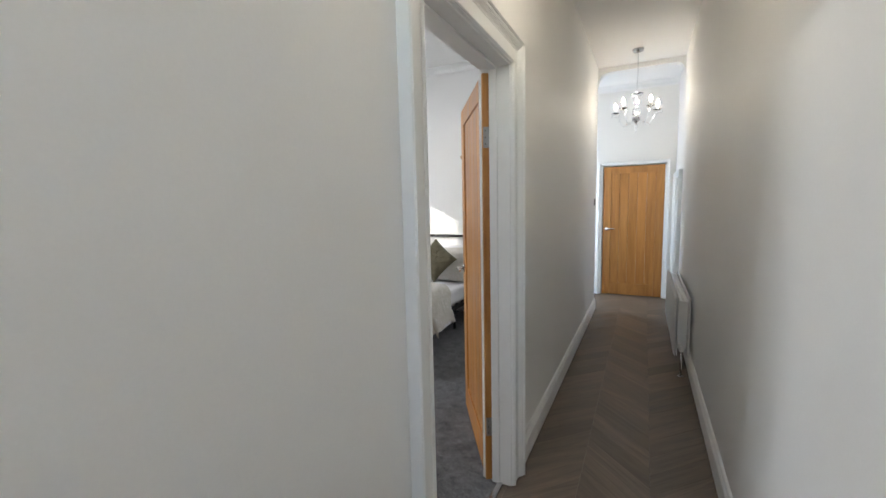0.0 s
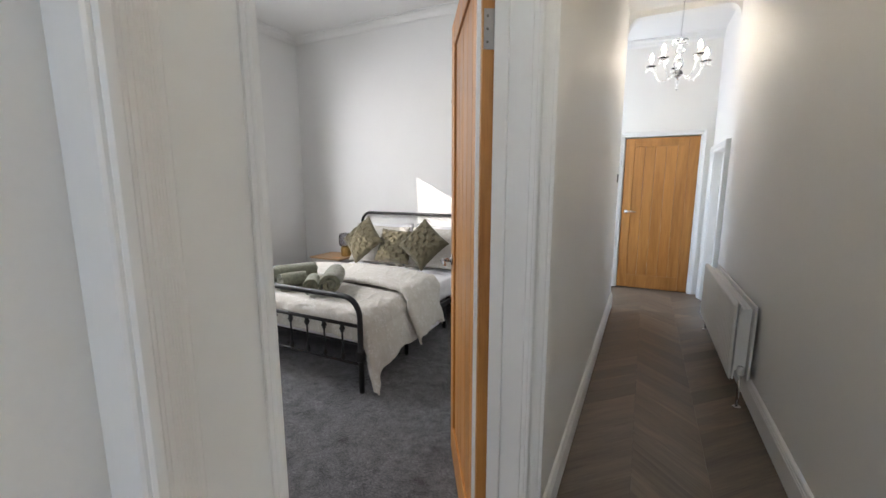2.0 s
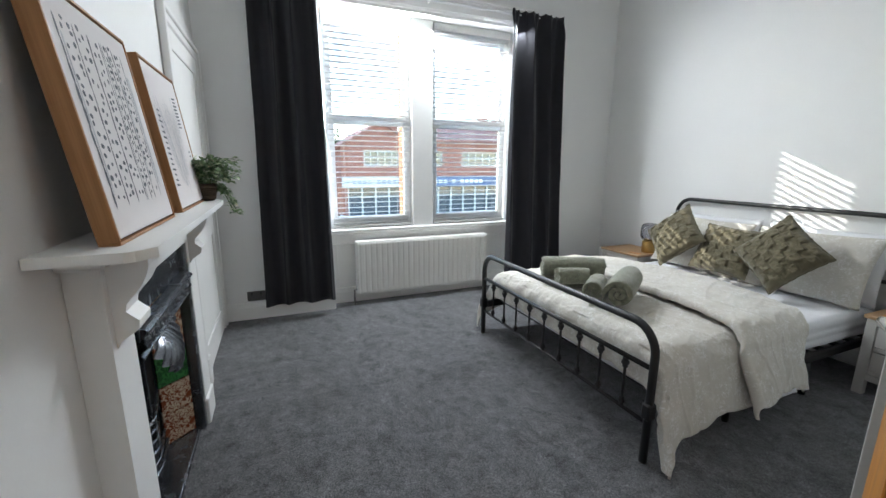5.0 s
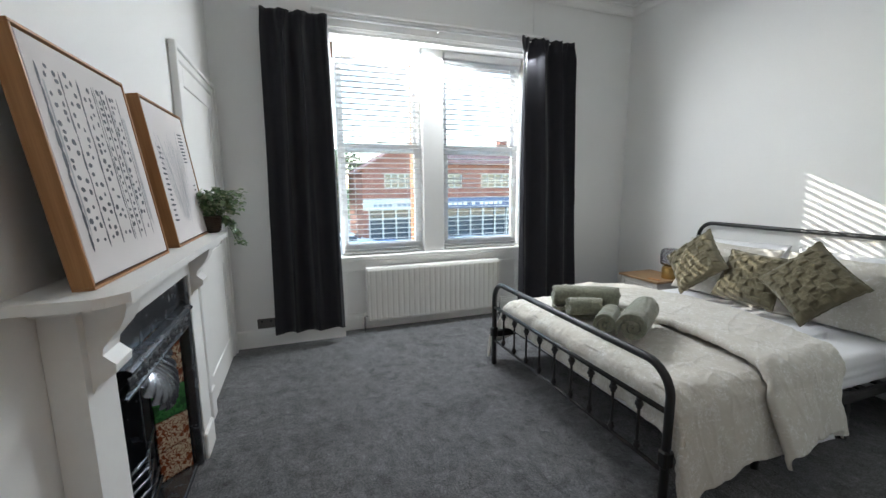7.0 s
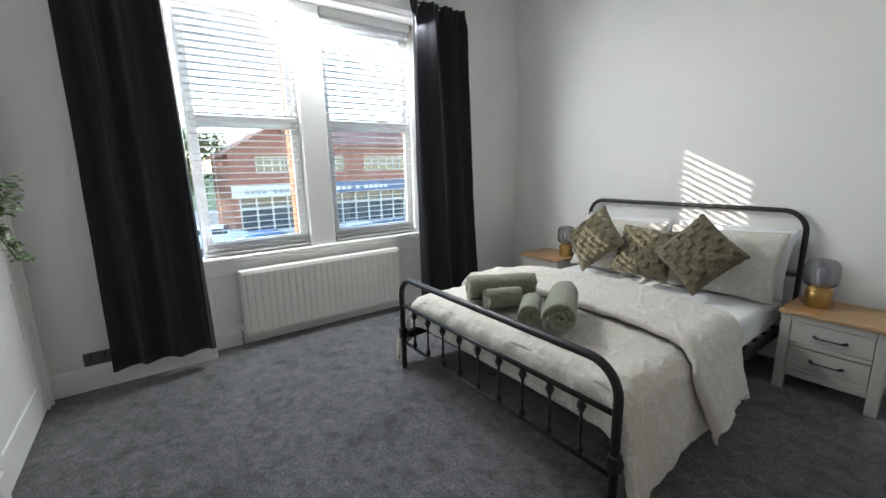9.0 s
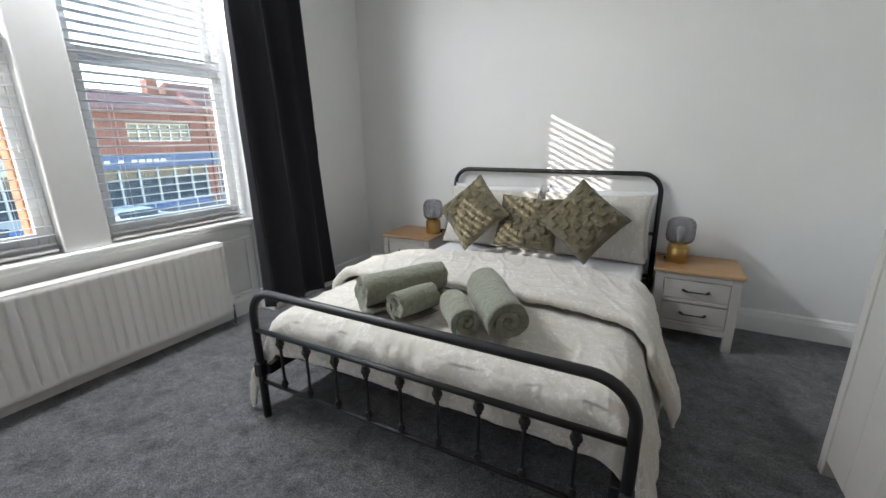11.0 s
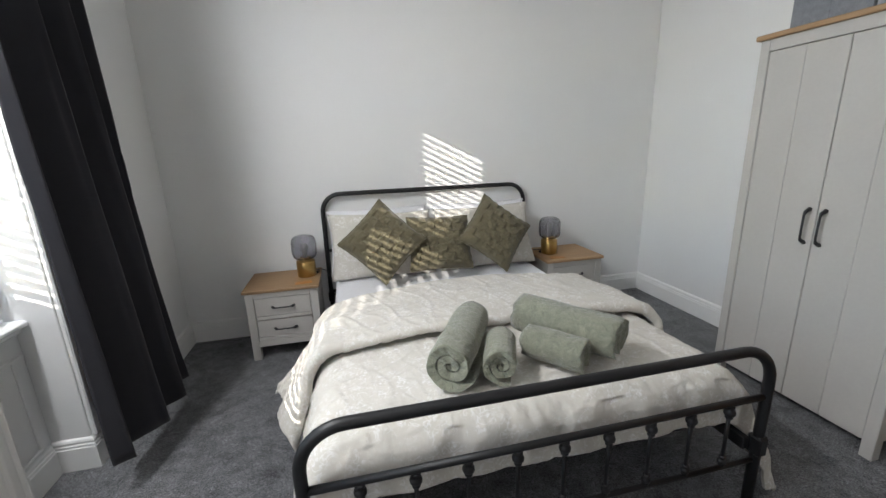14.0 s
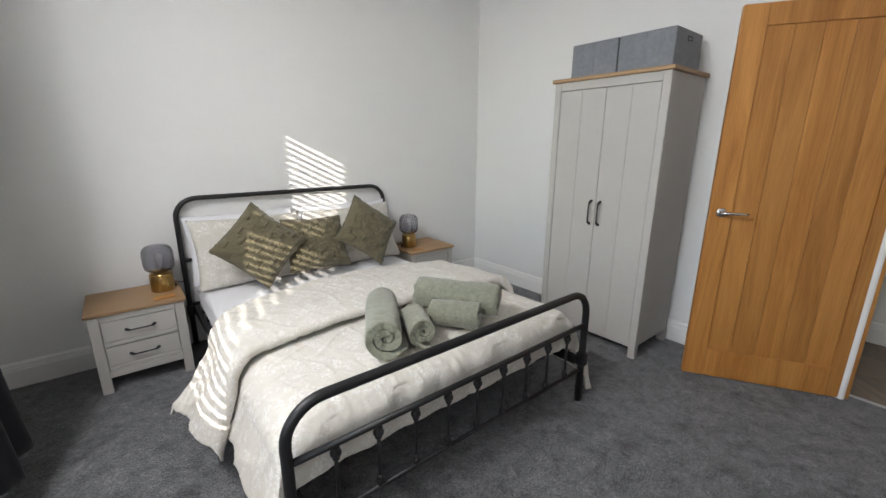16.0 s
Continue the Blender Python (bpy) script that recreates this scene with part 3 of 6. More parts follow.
WINDOWS = ((1.937, 2.741), (2.956, 3.823))
WZ0, WZM, WZ1 = 0.744, 1.745, 2.678
for n, (y0, y1) in enumerate(WINDOWS):
    win = thing(f"window_{n + 1}", "white sliding sash window with two clear panes", "window", kind="structure")
    b = Build()
    xa, xb = -4.79, -4.70
    b.box(xa, xb, y0, y0 + 0.03, WZ0, WZ1, 0.004).box(xa, xb, y1 - 0.03, y1, WZ0, WZ1, 0.004)
    b.box(xa, xb, y0 + 0.03, y1 - 0.03, WZ0, WZ0 + 0.055, 0.004).box(xa, xb, y0 + 0.03, y1 - 0.03, WZ1 - 0.05, WZ1, 0.004)
    part("window_frame", b, UPVC, win)
    for name, x0, z0, z1 in (("lower_sash", -4.735, WZ0 + 0.055, WZM + 0.055), ("upper_sash", -4.778, WZM - 0.03, WZ1 - 0.05)):
        b = Build()
        b.box(x0, x0 + 0.032, y0 + 0.03, y0 + 0.07, z0, z1, 0.004).box(x0, x0 + 0.032, y1 - 0.07, y1 - 0.03, z0, z1, 0.004)
        b.box(x0, x0 + 0.032, y0 + 0.07, y1 - 0.07, z0, z0 + 0.055, 0.004).box(x0, x0 + 0.032, y0 + 0.07, y1 - 0.07, z1 - 0.05, z1, 0.004)
        sash = part(name, b, UPVC, win)
        pane = part("pane", Build().box(x0 + 0.012, x0 + 0.018, y0 + 0.065, y1 - 0.065, z0 + 0.05, z1 - 0.045, 0.0005), PANE, sash)
        pane.visible_shadow = False
    part("sash_lock", Build().box(-4.703, -4.685, (y0 + y1) / 2 - 0.03, (y0 + y1) / 2 + 0.03, WZM + 0.055, WZM + 0.075, 0.005), CHROME, win, "small bright sash lock")

BLIND = mottled("white_faux_wood_slat", (0.74, 0.74, 0.73), 0.4, amount=0.02, scale=6, fine=60, bump=0.05)
_t = BLIND.node_tree                                   # the slats let some daylight through
_thin, _both, _out = _t.nodes.new("ShaderNodeBsdfTranslucent"), _t.nodes.new("ShaderNodeMixShader"), _t.nodes["Material Output"]
_thin.inputs[0].default_value = (0.8, 0.8, 0.79, 1)
_both.inputs[0].default_value = 0.15
_t.links.new(_out.inputs[0].links[0].from_socket, _both.inputs[1])
_t.links.new(_thin.outputs[0], _both.inputs[2])
_t.links.new(_both.outputs[0], _out.inputs[0])
for n, (y0, y1) in enumerate(WINDOWS):
    w = (y1 - y0) - 0.03
    yc = (y0 + y1) / 2
    blind = thing("venetian_blind", "lowered white venetian blind with open slats", "blind", pose(-4.664, yc, 0), group="window blinds")
    part("head_rail", Build().box(-0.028, 0.03, -w / 2, w / 2, WZ1 - 0.075, WZ1 - 0.004, 0.004), BLIND, blind)
    part("bottom_rail", Build().box(-0.025, 0.025, -w / 2, w / 2, WZ0 + 0.012, WZ0 + 0.03, 0.005), BLIND, blind)
    sb = Build().prism([(z + 0.003 * (1 - (2 * (x / 0.05)) ** 2), x) for x, z in [(-0.025, 0), (-0.012, 0), (0, 0), (0.012, 0), (0.025, 0), (0.025, 0.0028), (0.012, 0.0028), (0, 0.0028), (-0.012, 0.0028), (-0.025, 0.0028)]], 1, -w / 2, w / 2)
    sm = sb.mesh("slat")
    count = 38
    for i in range(count):
        z = WZ0 + 0.05 + (WZ1 - 0.10 - WZ0 - 0.05) * i / (count - 1)
        part("slat", sm, BLIND, blind, m=pose(0, 0, z, 0, SLAT_TILT + random.uniform(-0.8, 0.8), 0))
    for yy in (-w / 2 + 0.13, w / 2 - 0.13):
        b = Build()
        for xx in (-0.027, 0.027):
            b.tube([(xx, yy, WZ0 + 0.03), (xx, yy, WZ1 - 0.07)], 0.0011, 5)
        part("ladder_cord", b, BLIND, blind)
    b = Build().tube([(0.034, w / 2 - 0.05, WZ1 - 0.07), (0.034, w / 2 - 0.05, 1.30)], 0.0012, 5)
    b.lathe([(0.001, 1.26), (0.006, 1.265), (0.005, 1.29), (0.002, 1.302)], 10, (0.034, w / 2 - 0.05, 0))
    part("pull_cord", b, BLIND, blind)

# ---------------------------------------------------------------- bed
BX, BY0, BY1 = -2.689, 2.955, 5.045
HW = 0.789


def arch_path(w, z0, z1, r, y, n=8):
    pts = [(-w, y, z0), (-w, y, (z0 + z1) / 2)]
    for i in range(n + 1):
        a = math.pi - math.pi / 2 * i / n
        pts.append((-w + r + r * math.cos(a), y, z1 - r + r * math.sin(a)))
    for i in range(n + 1):
        a = math.pi / 2 - math.pi / 2 * i / n
        pts.append((w - r + r * math.cos(a), y, z1 - r + r * math.sin(a)))
    return pts + [(w, y, (z0 + z1) / 2), (w, y, z0)]


bed = thing("metal_bed", "black tubular metal double bed with spindle footboard", "bed", pose(BX, 0, 0.008))
part("footboard_hoop", Build().tube(arch_path(HW, 0.0, 0.655, 0.13, BY0), 0.0185, 16), IRON, bed)
part("headboard_hoop", Build().tube(arch_path(HW, 0.0, 1.04, 0.13, BY1), 0.0165, 16), IRON, bed)
part("footboard_bar", Build().tube([(-HW, BY0, 0.462), (HW, BY0, 0.462)], 0.0125, 12), IRON, bed)
part("footboard_bar", Build().tube([(-HW, BY0, 0.196), (HW, BY0, 0.196)], 0.0095, 12), IRON, bed)
part("headboard_bar", Build().tube([(-HW, BY1, 0.62), (HW, BY1, 0.62)], 0.0125, 12), IRON, bed)
part("headboard_bar", Build().tube([(-HW, BY1, 0.30), (HW, BY1, 0.30)], 0.0125, 12), IRON, bed)
spindle = Build().tube([(0, 0, 0.196), (0, 0, 0.462)], 0.0068, 10)
for z, k in ((0.425, 1.0), (0.222, 0.82)):
    spindle.lathe([(0.006, z - 0.026 * k), (0.0125 * k, z - 0.022 * k), (0.013 * k, z - 0.016 * k), (0.010 * k, z - 0.013 * k), (0.0185 * k, z - 0.006 * k), (0.0195 * k, z + 0.002 * k), (0.0165 * k, z + 0.011 * k), (0.011 * k, z + 0.017 * k), (0.015 * k, z + 0.020 * k), (0.014 * k, z + 0.026 * k), (0.007, z + 0.029 * k)], 14)
sp = spindle.mesh("spindle")
head_sp = Build().tube([(0, 0, 0.30), (0, 0, 0.62)], 0.0068, 8).mesh("head_spindle")
for i in range(9):
    part("spindle", sp, IRON, bed, m=pose(-0.6365 + 1.273 * i / 8, BY0, 0))
    part("head_spindle", head_sp, IRON, bed, m=pose(-0.6365 + 1.273 * i / 8, BY1, 0))
for s in (-1, 1):
    part("side_rail", Build().box(s * (HW - 0.035) - 0.014, s * (HW - 0.035) + 0.014, BY0 + 0.012, BY1 - 0.012, 0.235, 0.285, 0.003), IRON, bed)
    for y in (BY0, BY1):
        part("bracket", Build().box(s * HW - 0.022, s * HW + 0.022, y - 0.026, y + 0.026, 0.22, 0.30, 0.008), IRON, bed)
    for y in (3.62, 4.32):
        part("leg", Build().tube([(s * (HW - 0.06), y, 0), (s * (HW - 0.06), y, 0.25)], 0.017, 12), IRON, bed)
base_slat = Build().box(-HW + 0.05, HW - 0.05, 3.08, 3.13, 0.268, 0.282, 0.002).mesh("base_slat")
for i in range(12):
    part("base_slat", base_slat, BLACK, bed, m=pose(0, 0.165 * i, 0))
for y in (3.6, 4.4):
    part("leg", Build().tube([(0, y, 0), (0, y, 0.27)], 0.017, 12), IRON, bed)

# mattress with a rounded box and a loose fitted sheet
def mattress():
    b = Build()
    x0, x1, y0, y1, z0, z1, r = -0.735, 0.735, 3.055, 5.015, 0.292, 0.474, 0.055
    ring = []
    for k in range(4):
        cx, cy = ((x1 - r, y0 + r), (x1 - r, y1 - r), (x0 + r, y1 - r), (x0 + r, y0 + r))[k]
        for i in range(7):
            w = -math.pi / 2 + k * math.pi / 2 + math.pi / 2 * i / 6
            ring.append((cx + r * math.cos(w), cy + r * math.sin(w), math.cos(w), math.sin(w)))
    levels = []
    for i in range(6):
        w = math.pi / 2 * i / 5
        levels.append((-(1 - math.sin(w)) * 0.03, z0 + 0.03 * (1 - math.cos(w))))
    for i in range(1, 8):
        levels.append((0.004 * math.sin(i * 1.9), z0 + 0.03 + (z1 - z0 - 0.07) * i / 8))
    for i in range(8):
        w = math.pi / 2 * i / 7
        levels.append((-(1 - math.cos(w)) * 0.04, z1 - 0.04 + 0.04 * math.sin(w)))
    base = len(b.v)
    m = len(ring)
    for off, z in levels:
        for x, y, nx, ny in ring:
            wob = 0.006 * fbm(x * 5, y * 5, z * 9)
            b.v.append((x + nx * (off + wob), y + ny * (off + wob), z))
    for i in range(len(levels) - 1):
        for j in range(m):
            b.face((base + i * m + j, base + i * m + (j + 1) % m, base + (i + 1) * m + (j + 1) % m, base + (i + 1) * m + j), True)
    b.face([base + j for j in range(m)])
    top = len(levels) - 1
    b.face([base + top * m + j for j in range(m)], True)
    return b


mat_ob = part("mattress", mattress(), SHEET)
mat_ob.matrix_basis = pose(BX, 0, 0)
tagged(mat_ob, "thick mattress under a white fitted sheet", "mattress")


def drape(s, half, r, hang_out):
    """Across the bed: arc length s from the middle gives how far out and how far down the cloth lies."""
    a = abs(s)
    sign = 1 if s >= 0 else -1
    if a <= half - r:
        return sign * a, 0.0
    q = a - (half - r)
    turn = math.pi / 2 * r
    if q <= turn:
        w = q / r
        return sign * (half - r + r * math.sin(w)), r * (1 - math.cos(w))
    d = q - turn
    return sign * (half + hang_out * d), r + d


def smooth(a, b, x):
    t = min(1, max(0, (x - a) / (b - a)))
    return t * t * (3 - 2 * t)


def ridged(x, y, z):
    """Thin soft creases, 0 to 1."""
    return max(0.0, 1 - abs(fbm(x, y, z, 2)) * 5.5) ** 2


def quilt(name, front, back, top, reach_l, reach_r, front_drop, label, crown, seed, puff, nx=300, ny=150, out=(0.3, 0.3)):
    """A duvet lying over the bed. front and back give its two ends across the bed, from -1 to 1;
    the reaches give the cloth's length down each side; puff is the height of its rolled ends."""
    half, r = 0.800, 0.115
    flat = half - r + math.pi / 2 * r

    def at(u, v):
        lo, hi = reach_l(v), reach_r(v)
        s = -(flat + lo) + u * (2 * flat + lo + hi)
        k = max(-1.3, min(1.3, s / flat))
        y0, y1 = front(k), back(k)
        lift = 0.0
        if puff:                            # round the two ends
            high = puff * (1 - 0.5 * smooth(0.3, 1.0, v))       # thinner towards the head
            ends, rr = 0.06, high / 2
            if v < ends:
                w = -math.pi / 2 + math.pi * v / ends
                t, lift = y0 + rr - rr * math.cos(w), rr + rr * math.sin(w)
            elif v > 1 - ends:
                w = math.pi / 2 - math.pi * (v - 1 + ends) / ends
                t, lift = y1 - rr + rr * math.cos(w), rr + rr * math.sin(w)
            else:
                t, lift = y0 + rr + (y1 - y0 - 2 * rr) * (v - ends) / (1 - 2 * ends), high
        else:
            t = y0 - front_drop + (y1 - y0 + front_drop) * v
        x, down = drape(s, half + lift * 0.8, r, (out[0] if s < 0 else out[1])(v))
        hang = min(1.0, max(0.0, (down - 0.05) / 0.2))
        if hang:
            f = math.sin(t * 21 + seed + 2.6 * fbm(t * 2.3, seed + 4, down)) * (0.006 + 0.020 * abs(fbm(t * 1.7, seed + 7)))
            x += math.copysign(hang * (f + 0.010 + 0.02 * fbm(t * 3.1, seed, 1.7)), x)
        dn, y = 0.0, t
        if front_drop and t < y0 + 0.09:
            q, rr = y0 + 0.09 - t, 0.09
            turn = math.pi / 2 * rr
            if q < turn:
                y, dn = y0 + rr - rr * math.sin(q / rr), rr * (1 - math.cos(q / rr))
            else:
                y, dn = y0, rr + (q - turn)
            y -= hang * 0.05 * min(1, dn / 0.1)
            dn *= 1 - 0.2 * hang
        soft = 0.010 * fbm(x * 2.2 + seed, y * 2.2, 2.0, 2) + 0.005 * fbm(x * 5 + seed, y * 7, 4.0, 2)
        crease = 0.0055 * ridged(x * 5.0 + y * 1.6 + seed, y * 1.5, 5.0) + 0.004 * ridged(x * 2.0 + seed, y * 6.0 - x * 2.0, 9.0) + 0.003 * ridged(x * 11 + y * 4, y * 5 + seed, 13.0)
        near = max(0.0, 1 - abs(t - y0) / 0.16)
        crease += near * (0.004 * ridged(x * 13 + seed, y * 2.5, 3.0) + 0.003 * fbm(x * 16, y * 4, seed, 2))
        z = top + lift - down - dn + (crown * (1 - (x / half) ** 2) if abs(x) < half else 0) + (soft + crease) * (1.0 if not hang else 0.6)
        if hang:
            x += math.copysign(crease * 1.2, x)
        if dn > 0.03:
            y += fbm(x * 7, z * 9, seed) * 0.007 + 0.006 * math.sin(x * 30 + 2 * fbm(x * 3, seed))
            y = max(y, y0 - 0.05 if down > 0.1 else y0 - 0.004)
        return Vector((x, y, max(z, 0.03)))

    me = Build().grid(at, nx, ny).mesh(name, tidy=False)
    ob = part(name, me, PRINT, duvet)
    mod = ob.modifiers.new("thickness", "SOLIDIFY")
    mod.thickness, mod.offset = 0.012, -1
    return tagged(ob, label)


duvet = thing("duvet", "white duvet with pale beige leaf print, top turned back", "duvet", pose(BX, 0, 0))
quilt("cover", lambda k: 3.006, lambda k: 4.02, 0.526, lambda v: 0.27 - 0.10 * smooth(0.05, 0.5, v), lambda v: 0.33 - 0.06 * smooth(0.02, 0.14, v) - 0.06 * smooth(0.16, 0.42, v) + 0.012 * math.sin(v * 26), 0.16,
      "white duvet with a pale beige leaf print, draped over the bed", 0.022, 1.3, 0.0, ny=190, out=(lambda v: 0.30, lambda v: 0.30))
quilt("turned_back_end", lambda k: 3.578 - 0.08 * min(1.0, abs(k)) ** 3, lambda k: 4.235 - (0.24 if k < 0 else 0.18) * min(1.15, abs(k)) ** 2.4, 0.548,
      lambda v: 0.285 - 0.06 * v + 0.008 * math.sin(v * 9), lambda v: 0.27 - 0.03 * v + 0.010 * math.sin(v * 14), 0.0,
      "turned-back top of the leaf-print duvet", 0.018, 6.1, 0.046, ny=130, out=(lambda v: 0.28 + 0.62 * v, lambda v: 0.40 - 0.12 * v))
SHEET_END = Build().grid(lambda u, v: Vector((0.835 + 0.05 * v + 0.012 * math.sin(u * 9), 3.60 + 0.30 * u, 0.32 - 0.13 * v + 0.02 * u + 0.006 * math.sin(u * 17))), 24, 8)
inner = part("white_lining", SHEET_END, SHEET, duvet, "plain white underside of the duvet")
mod = inner.modifiers.new("thickness", "SOLIDIFY")
mod.thickness = 0.006


# ---------------------------------------------------------------- pillows, cushions, towels
def cushion_mesh(name, w, h, thick, pleat=0.0, seed=0.0, n=56, pinch=0.06):
    def side(sign):
        def at(u, v):
            a, c = u * 2 - 1, v * 2 - 1
            x, z = a * w / 2 * (1 - pinch * 1.1 * (1 - c * c) * abs(a)), c * h / 2 * (1 - pinch * 1.1 * (1 - a * a) * abs(c))
            puff = ((1 - abs(a) ** 2.6) * (1 - abs(c) ** 2.6))
            d = thick / 2 * max(0, puff) ** 0.55
            d += fbm(a * 1.8 + seed, c * 1.8, sign * 3 + seed) * thick * 0.10 * max(0, puff)
            d += fbm(a * 6 + seed, c * 6, sign + seed) * 0.006 * max(0, puff) ** 0.3
            if pleat:                       # stepped tucks
                p, q = (a + 1) * 3.5 + 0.12 * math.sin(c * 5 + seed), (c + 1) * 3.5 + 0.12 * math.sin(a * 4 + seed)
                ci, cj = math.floor(p), math.floor(q)
                m = max(p - ci, q - cj)
                tuck = 0.5 + 0.5 * m if (ci + cj) % 2 else 0.5 * m
                if (ci + cj) % 2 and m > 0.86:
                    tuck = max(0.0, (1 - m) / 0.14)
                d += pleat * tuck * min(1, 4 * puff)
            return Vector((x, -sign * d, z))
        return at
    b = Build().grid(side(1), n, n).grid(side(-1), n, n)
    me = b.mesh(name, tidy=False)
    bm = bmesh.new()
    bm.from_mesh(me)
    bmesh.ops.remove_doubles(bm, verts=bm.verts, dist=0.0006)
    bmesh.ops.recalc_face_normals(bm, faces=bm.faces)
    bm.to_mesh(me)
    bm.free()
    for p in me.polygons:
        p.use_smooth = True
    return me


def pillow(name, x, y, z, w, h, thick, lean, turn, yaw, material, label, category, pleat=0.0, seed=0.0, n=56, group="", squash=1.0):
    """Stands on its lower edge or corner, leaning back; the given place is its middle."""
    ob = part(name, cushion_mesh(name, w, h, thick, pleat, seed, n), material)
    ob.matrix_basis = pose(x, y, z) @ pose(0, 0, 0, 0, 0, yaw) @ pose(0, 0, 0, -lean, 0, 0) @ Matrix.Diagonal((1, 1, squash, 1)) @ pose(0, 0, 0, 0, turn, 0)
    if pleat:                               # frayed seam round the edge
        rim = []
        for k in range(4):
            for i in range(24):
                t = -1 + i / 12
                a, c = ((t, -1), (1, t), (-t, 1), (-1, -t))[k]
                j = 1 + 0.006 * math.sin(i * 2.7 + seed + k) + 0.012 * fbm(i * 0.7, seed, k * 3.0)
                rim.append((a * w / 2 * (1 - 0.066 * (1 - c * c) * abs(a)) * j, 0.006 * math.sin(i * 1.9 + k), c * h / 2 * (1 - 0.066 * (1 - a * a) * abs(c)) * j))
        part("frayed_seam", Build().tube(rim, 0.0065, 6, closed=True), material, ob)
    return tagged(ob, label, category, group)


Z0 = 0.49
pillow("pillow", -3.085, 4.955, Z0 + 0.215, 0.75, 0.48, 0.14, 17, 0, 2, SHEET, "plain white pillow leaning on the headboard", "pillow", seed=1.0, n=40, group="pillows")
pillow("pillow", -2.295, 4.955, Z0 + 0.215, 0.75, 0.48, 0.14, 17, 0, -2, SHEET, "plain white pillow leaning on the headboard", "pillow", seed=2.0, n=40, group="pillows")
pillow("pillow", -3.075, 4.83, Z0 + 0.205, 0.74, 0.48, 0.14, 25, 1.5, 3, PRINT, "leaf-print pillow leaning on a white one", "pillow", seed=3.0, n=40, group="pillows")
pillow("pillow", -2.305, 4.83, Z0 + 0.205, 0.74, 0.48, 0.14, 25, -1.5, -3, PRINT, "leaf-print pillow leaning on a white one", "pillow", seed=4.0, n=40, group="pillows")
CL = "olive green cushion with woven pleats, stood on one corner"
pillow("cushion", -3.097, 4.545, 0.782, 0.425, 0.425, 0.14, 27, 44, -5, OLIVE, CL, "cushion", 0.015, 5.0, 110, "olive cushions", 0.88)
pillow("cushion", -2.705, 4.61, 0.724, 0.43, 0.375, 0.13, 27.5, 2, 1, OLIVE, "olive green cushion with woven pleats, stood upright", "cushion", 0.015, 6.0, 110, "olive cushions")
pillow("cushion", -2.322, 4.555, 0.778, 0.415, 0.415, 0.14, 26, 40, 6, OLIVE, CL, "cushion", 0.015, 7.0, 110, "olive cushions", 0.9)


def towel(p0, p1, r, z, seed, label):
    p0, p1 = Vector((*p0, z + r)), Vector((*p1, z + r))
    d = (p1 - p0)
    length = d.length
    pitch, n, turns = r * 0.36, 96, 2.45
    outer, inner = [], []
    for i in range(n + 1):
        w = turns * 2 * math.pi * i / n
        rr = r - pitch * w / (2 * math.pi)
        outer.append((rr, w))
        inner.append((rr - pitch * (0.84 if i > 6 else 0.84 * i / 6 + 0.02), w))
    prof = [(max(0.004, q) * math.cos(w), max(0.004, q) * math.sin(w)) for q, w in outer] + [(max(0.002, q) * math.cos(w), max(0.002, q) * math.sin(w)) for q, w in inner[::-1]]
    b = Build()
    k, seg = len(prof), 16
    for j in range(seg + 1):
        t = j / seg
        end = 1 - 0.06 * (abs(2 * t - 1) ** 8)
        for a, c in prof:
            dist = math.hypot(a, c)
            off = 1 + 0.05 * fbm(a * 14 + seed, c * 14, t * 3 + seed, 3)
            bulge = 0.012 * fbm(a * 20, c * 20, seed, 2) * (1 if j in (0, seg) else 0)
            b.v.append((t * length + bulge + (0.02 * (1 - dist / r) * (1 if j == 0 else -1 if j == seg else 0)), a * off * end, c * off * end * (0.95 if c < 0 else 1.0)))
    for j in range(seg):
        for i in range(k):
            b.face((j * k + i, j * k + (i + 1) % k, (j + 1) * k + (i + 1) % k, (j + 1) * k + i), True)
    for j, flip in ((0, False), (seg, True)):
        for i in range(n):
            q = (j * k + i, j * k + i + 1, j * k + k - 2 - i, j * k + k - 1 - i)
            b.face(q if flip else q[::-1])
    ob = part("towel", b, TERRY)
    ob.matrix_basis = Matrix.Translation(p0) @ d.to_track_quat("X", "Z").to_matrix().to_4x4() @ pose(0, 0, 0, 200 + seed * 40, 0, 0)
    return tagged(ob, label, "towel", "rolled towels on the bed")


TZ = 0.556
towel((-3.010, 3.150), (-2.805, 3.52), 0.101, TZ, 0.2, "large rolled sage green bath towel on the duvet")
towel((-2.83, 3.140), (-2.75, 3.335), 0.076, TZ, 1.1, "small rolled sage green hand towel on the duvet")
towel((-2.497, 3.142), (-2.65, 3.33), 0.070, TZ, 2.3, "small rolled sage green hand towel on the duvet")
towel((-2.338, 3.172), (-2.585, 3.53), 0.094, TZ, 3.1, "large rolled sage green bath towel on the duvet")

# ---------------------------------------------------------------- bedside tables and lamps
def bow_handle(b, length, axis, out, r=0.0045):
    """A slim bow handle along an axis, standing out from its face."""
    pts = []
    for i in range(13):
        t = i / 12
        d = out * min(1.0, math.sin(math.pi * min(t, 1 - t)) * 3.2 if 0 < t < 1 else 0.0)
        p = [0, -d, 0]
        p[axis] = (t - 0.5) * length
        pts.append(tuple(p))
    rad = [r * (2.1 if i in (0, 12) else 1.6 if i in (1, 11) else 1.0) for i in range(13)]
    return b.tube(pts, rad, 8)


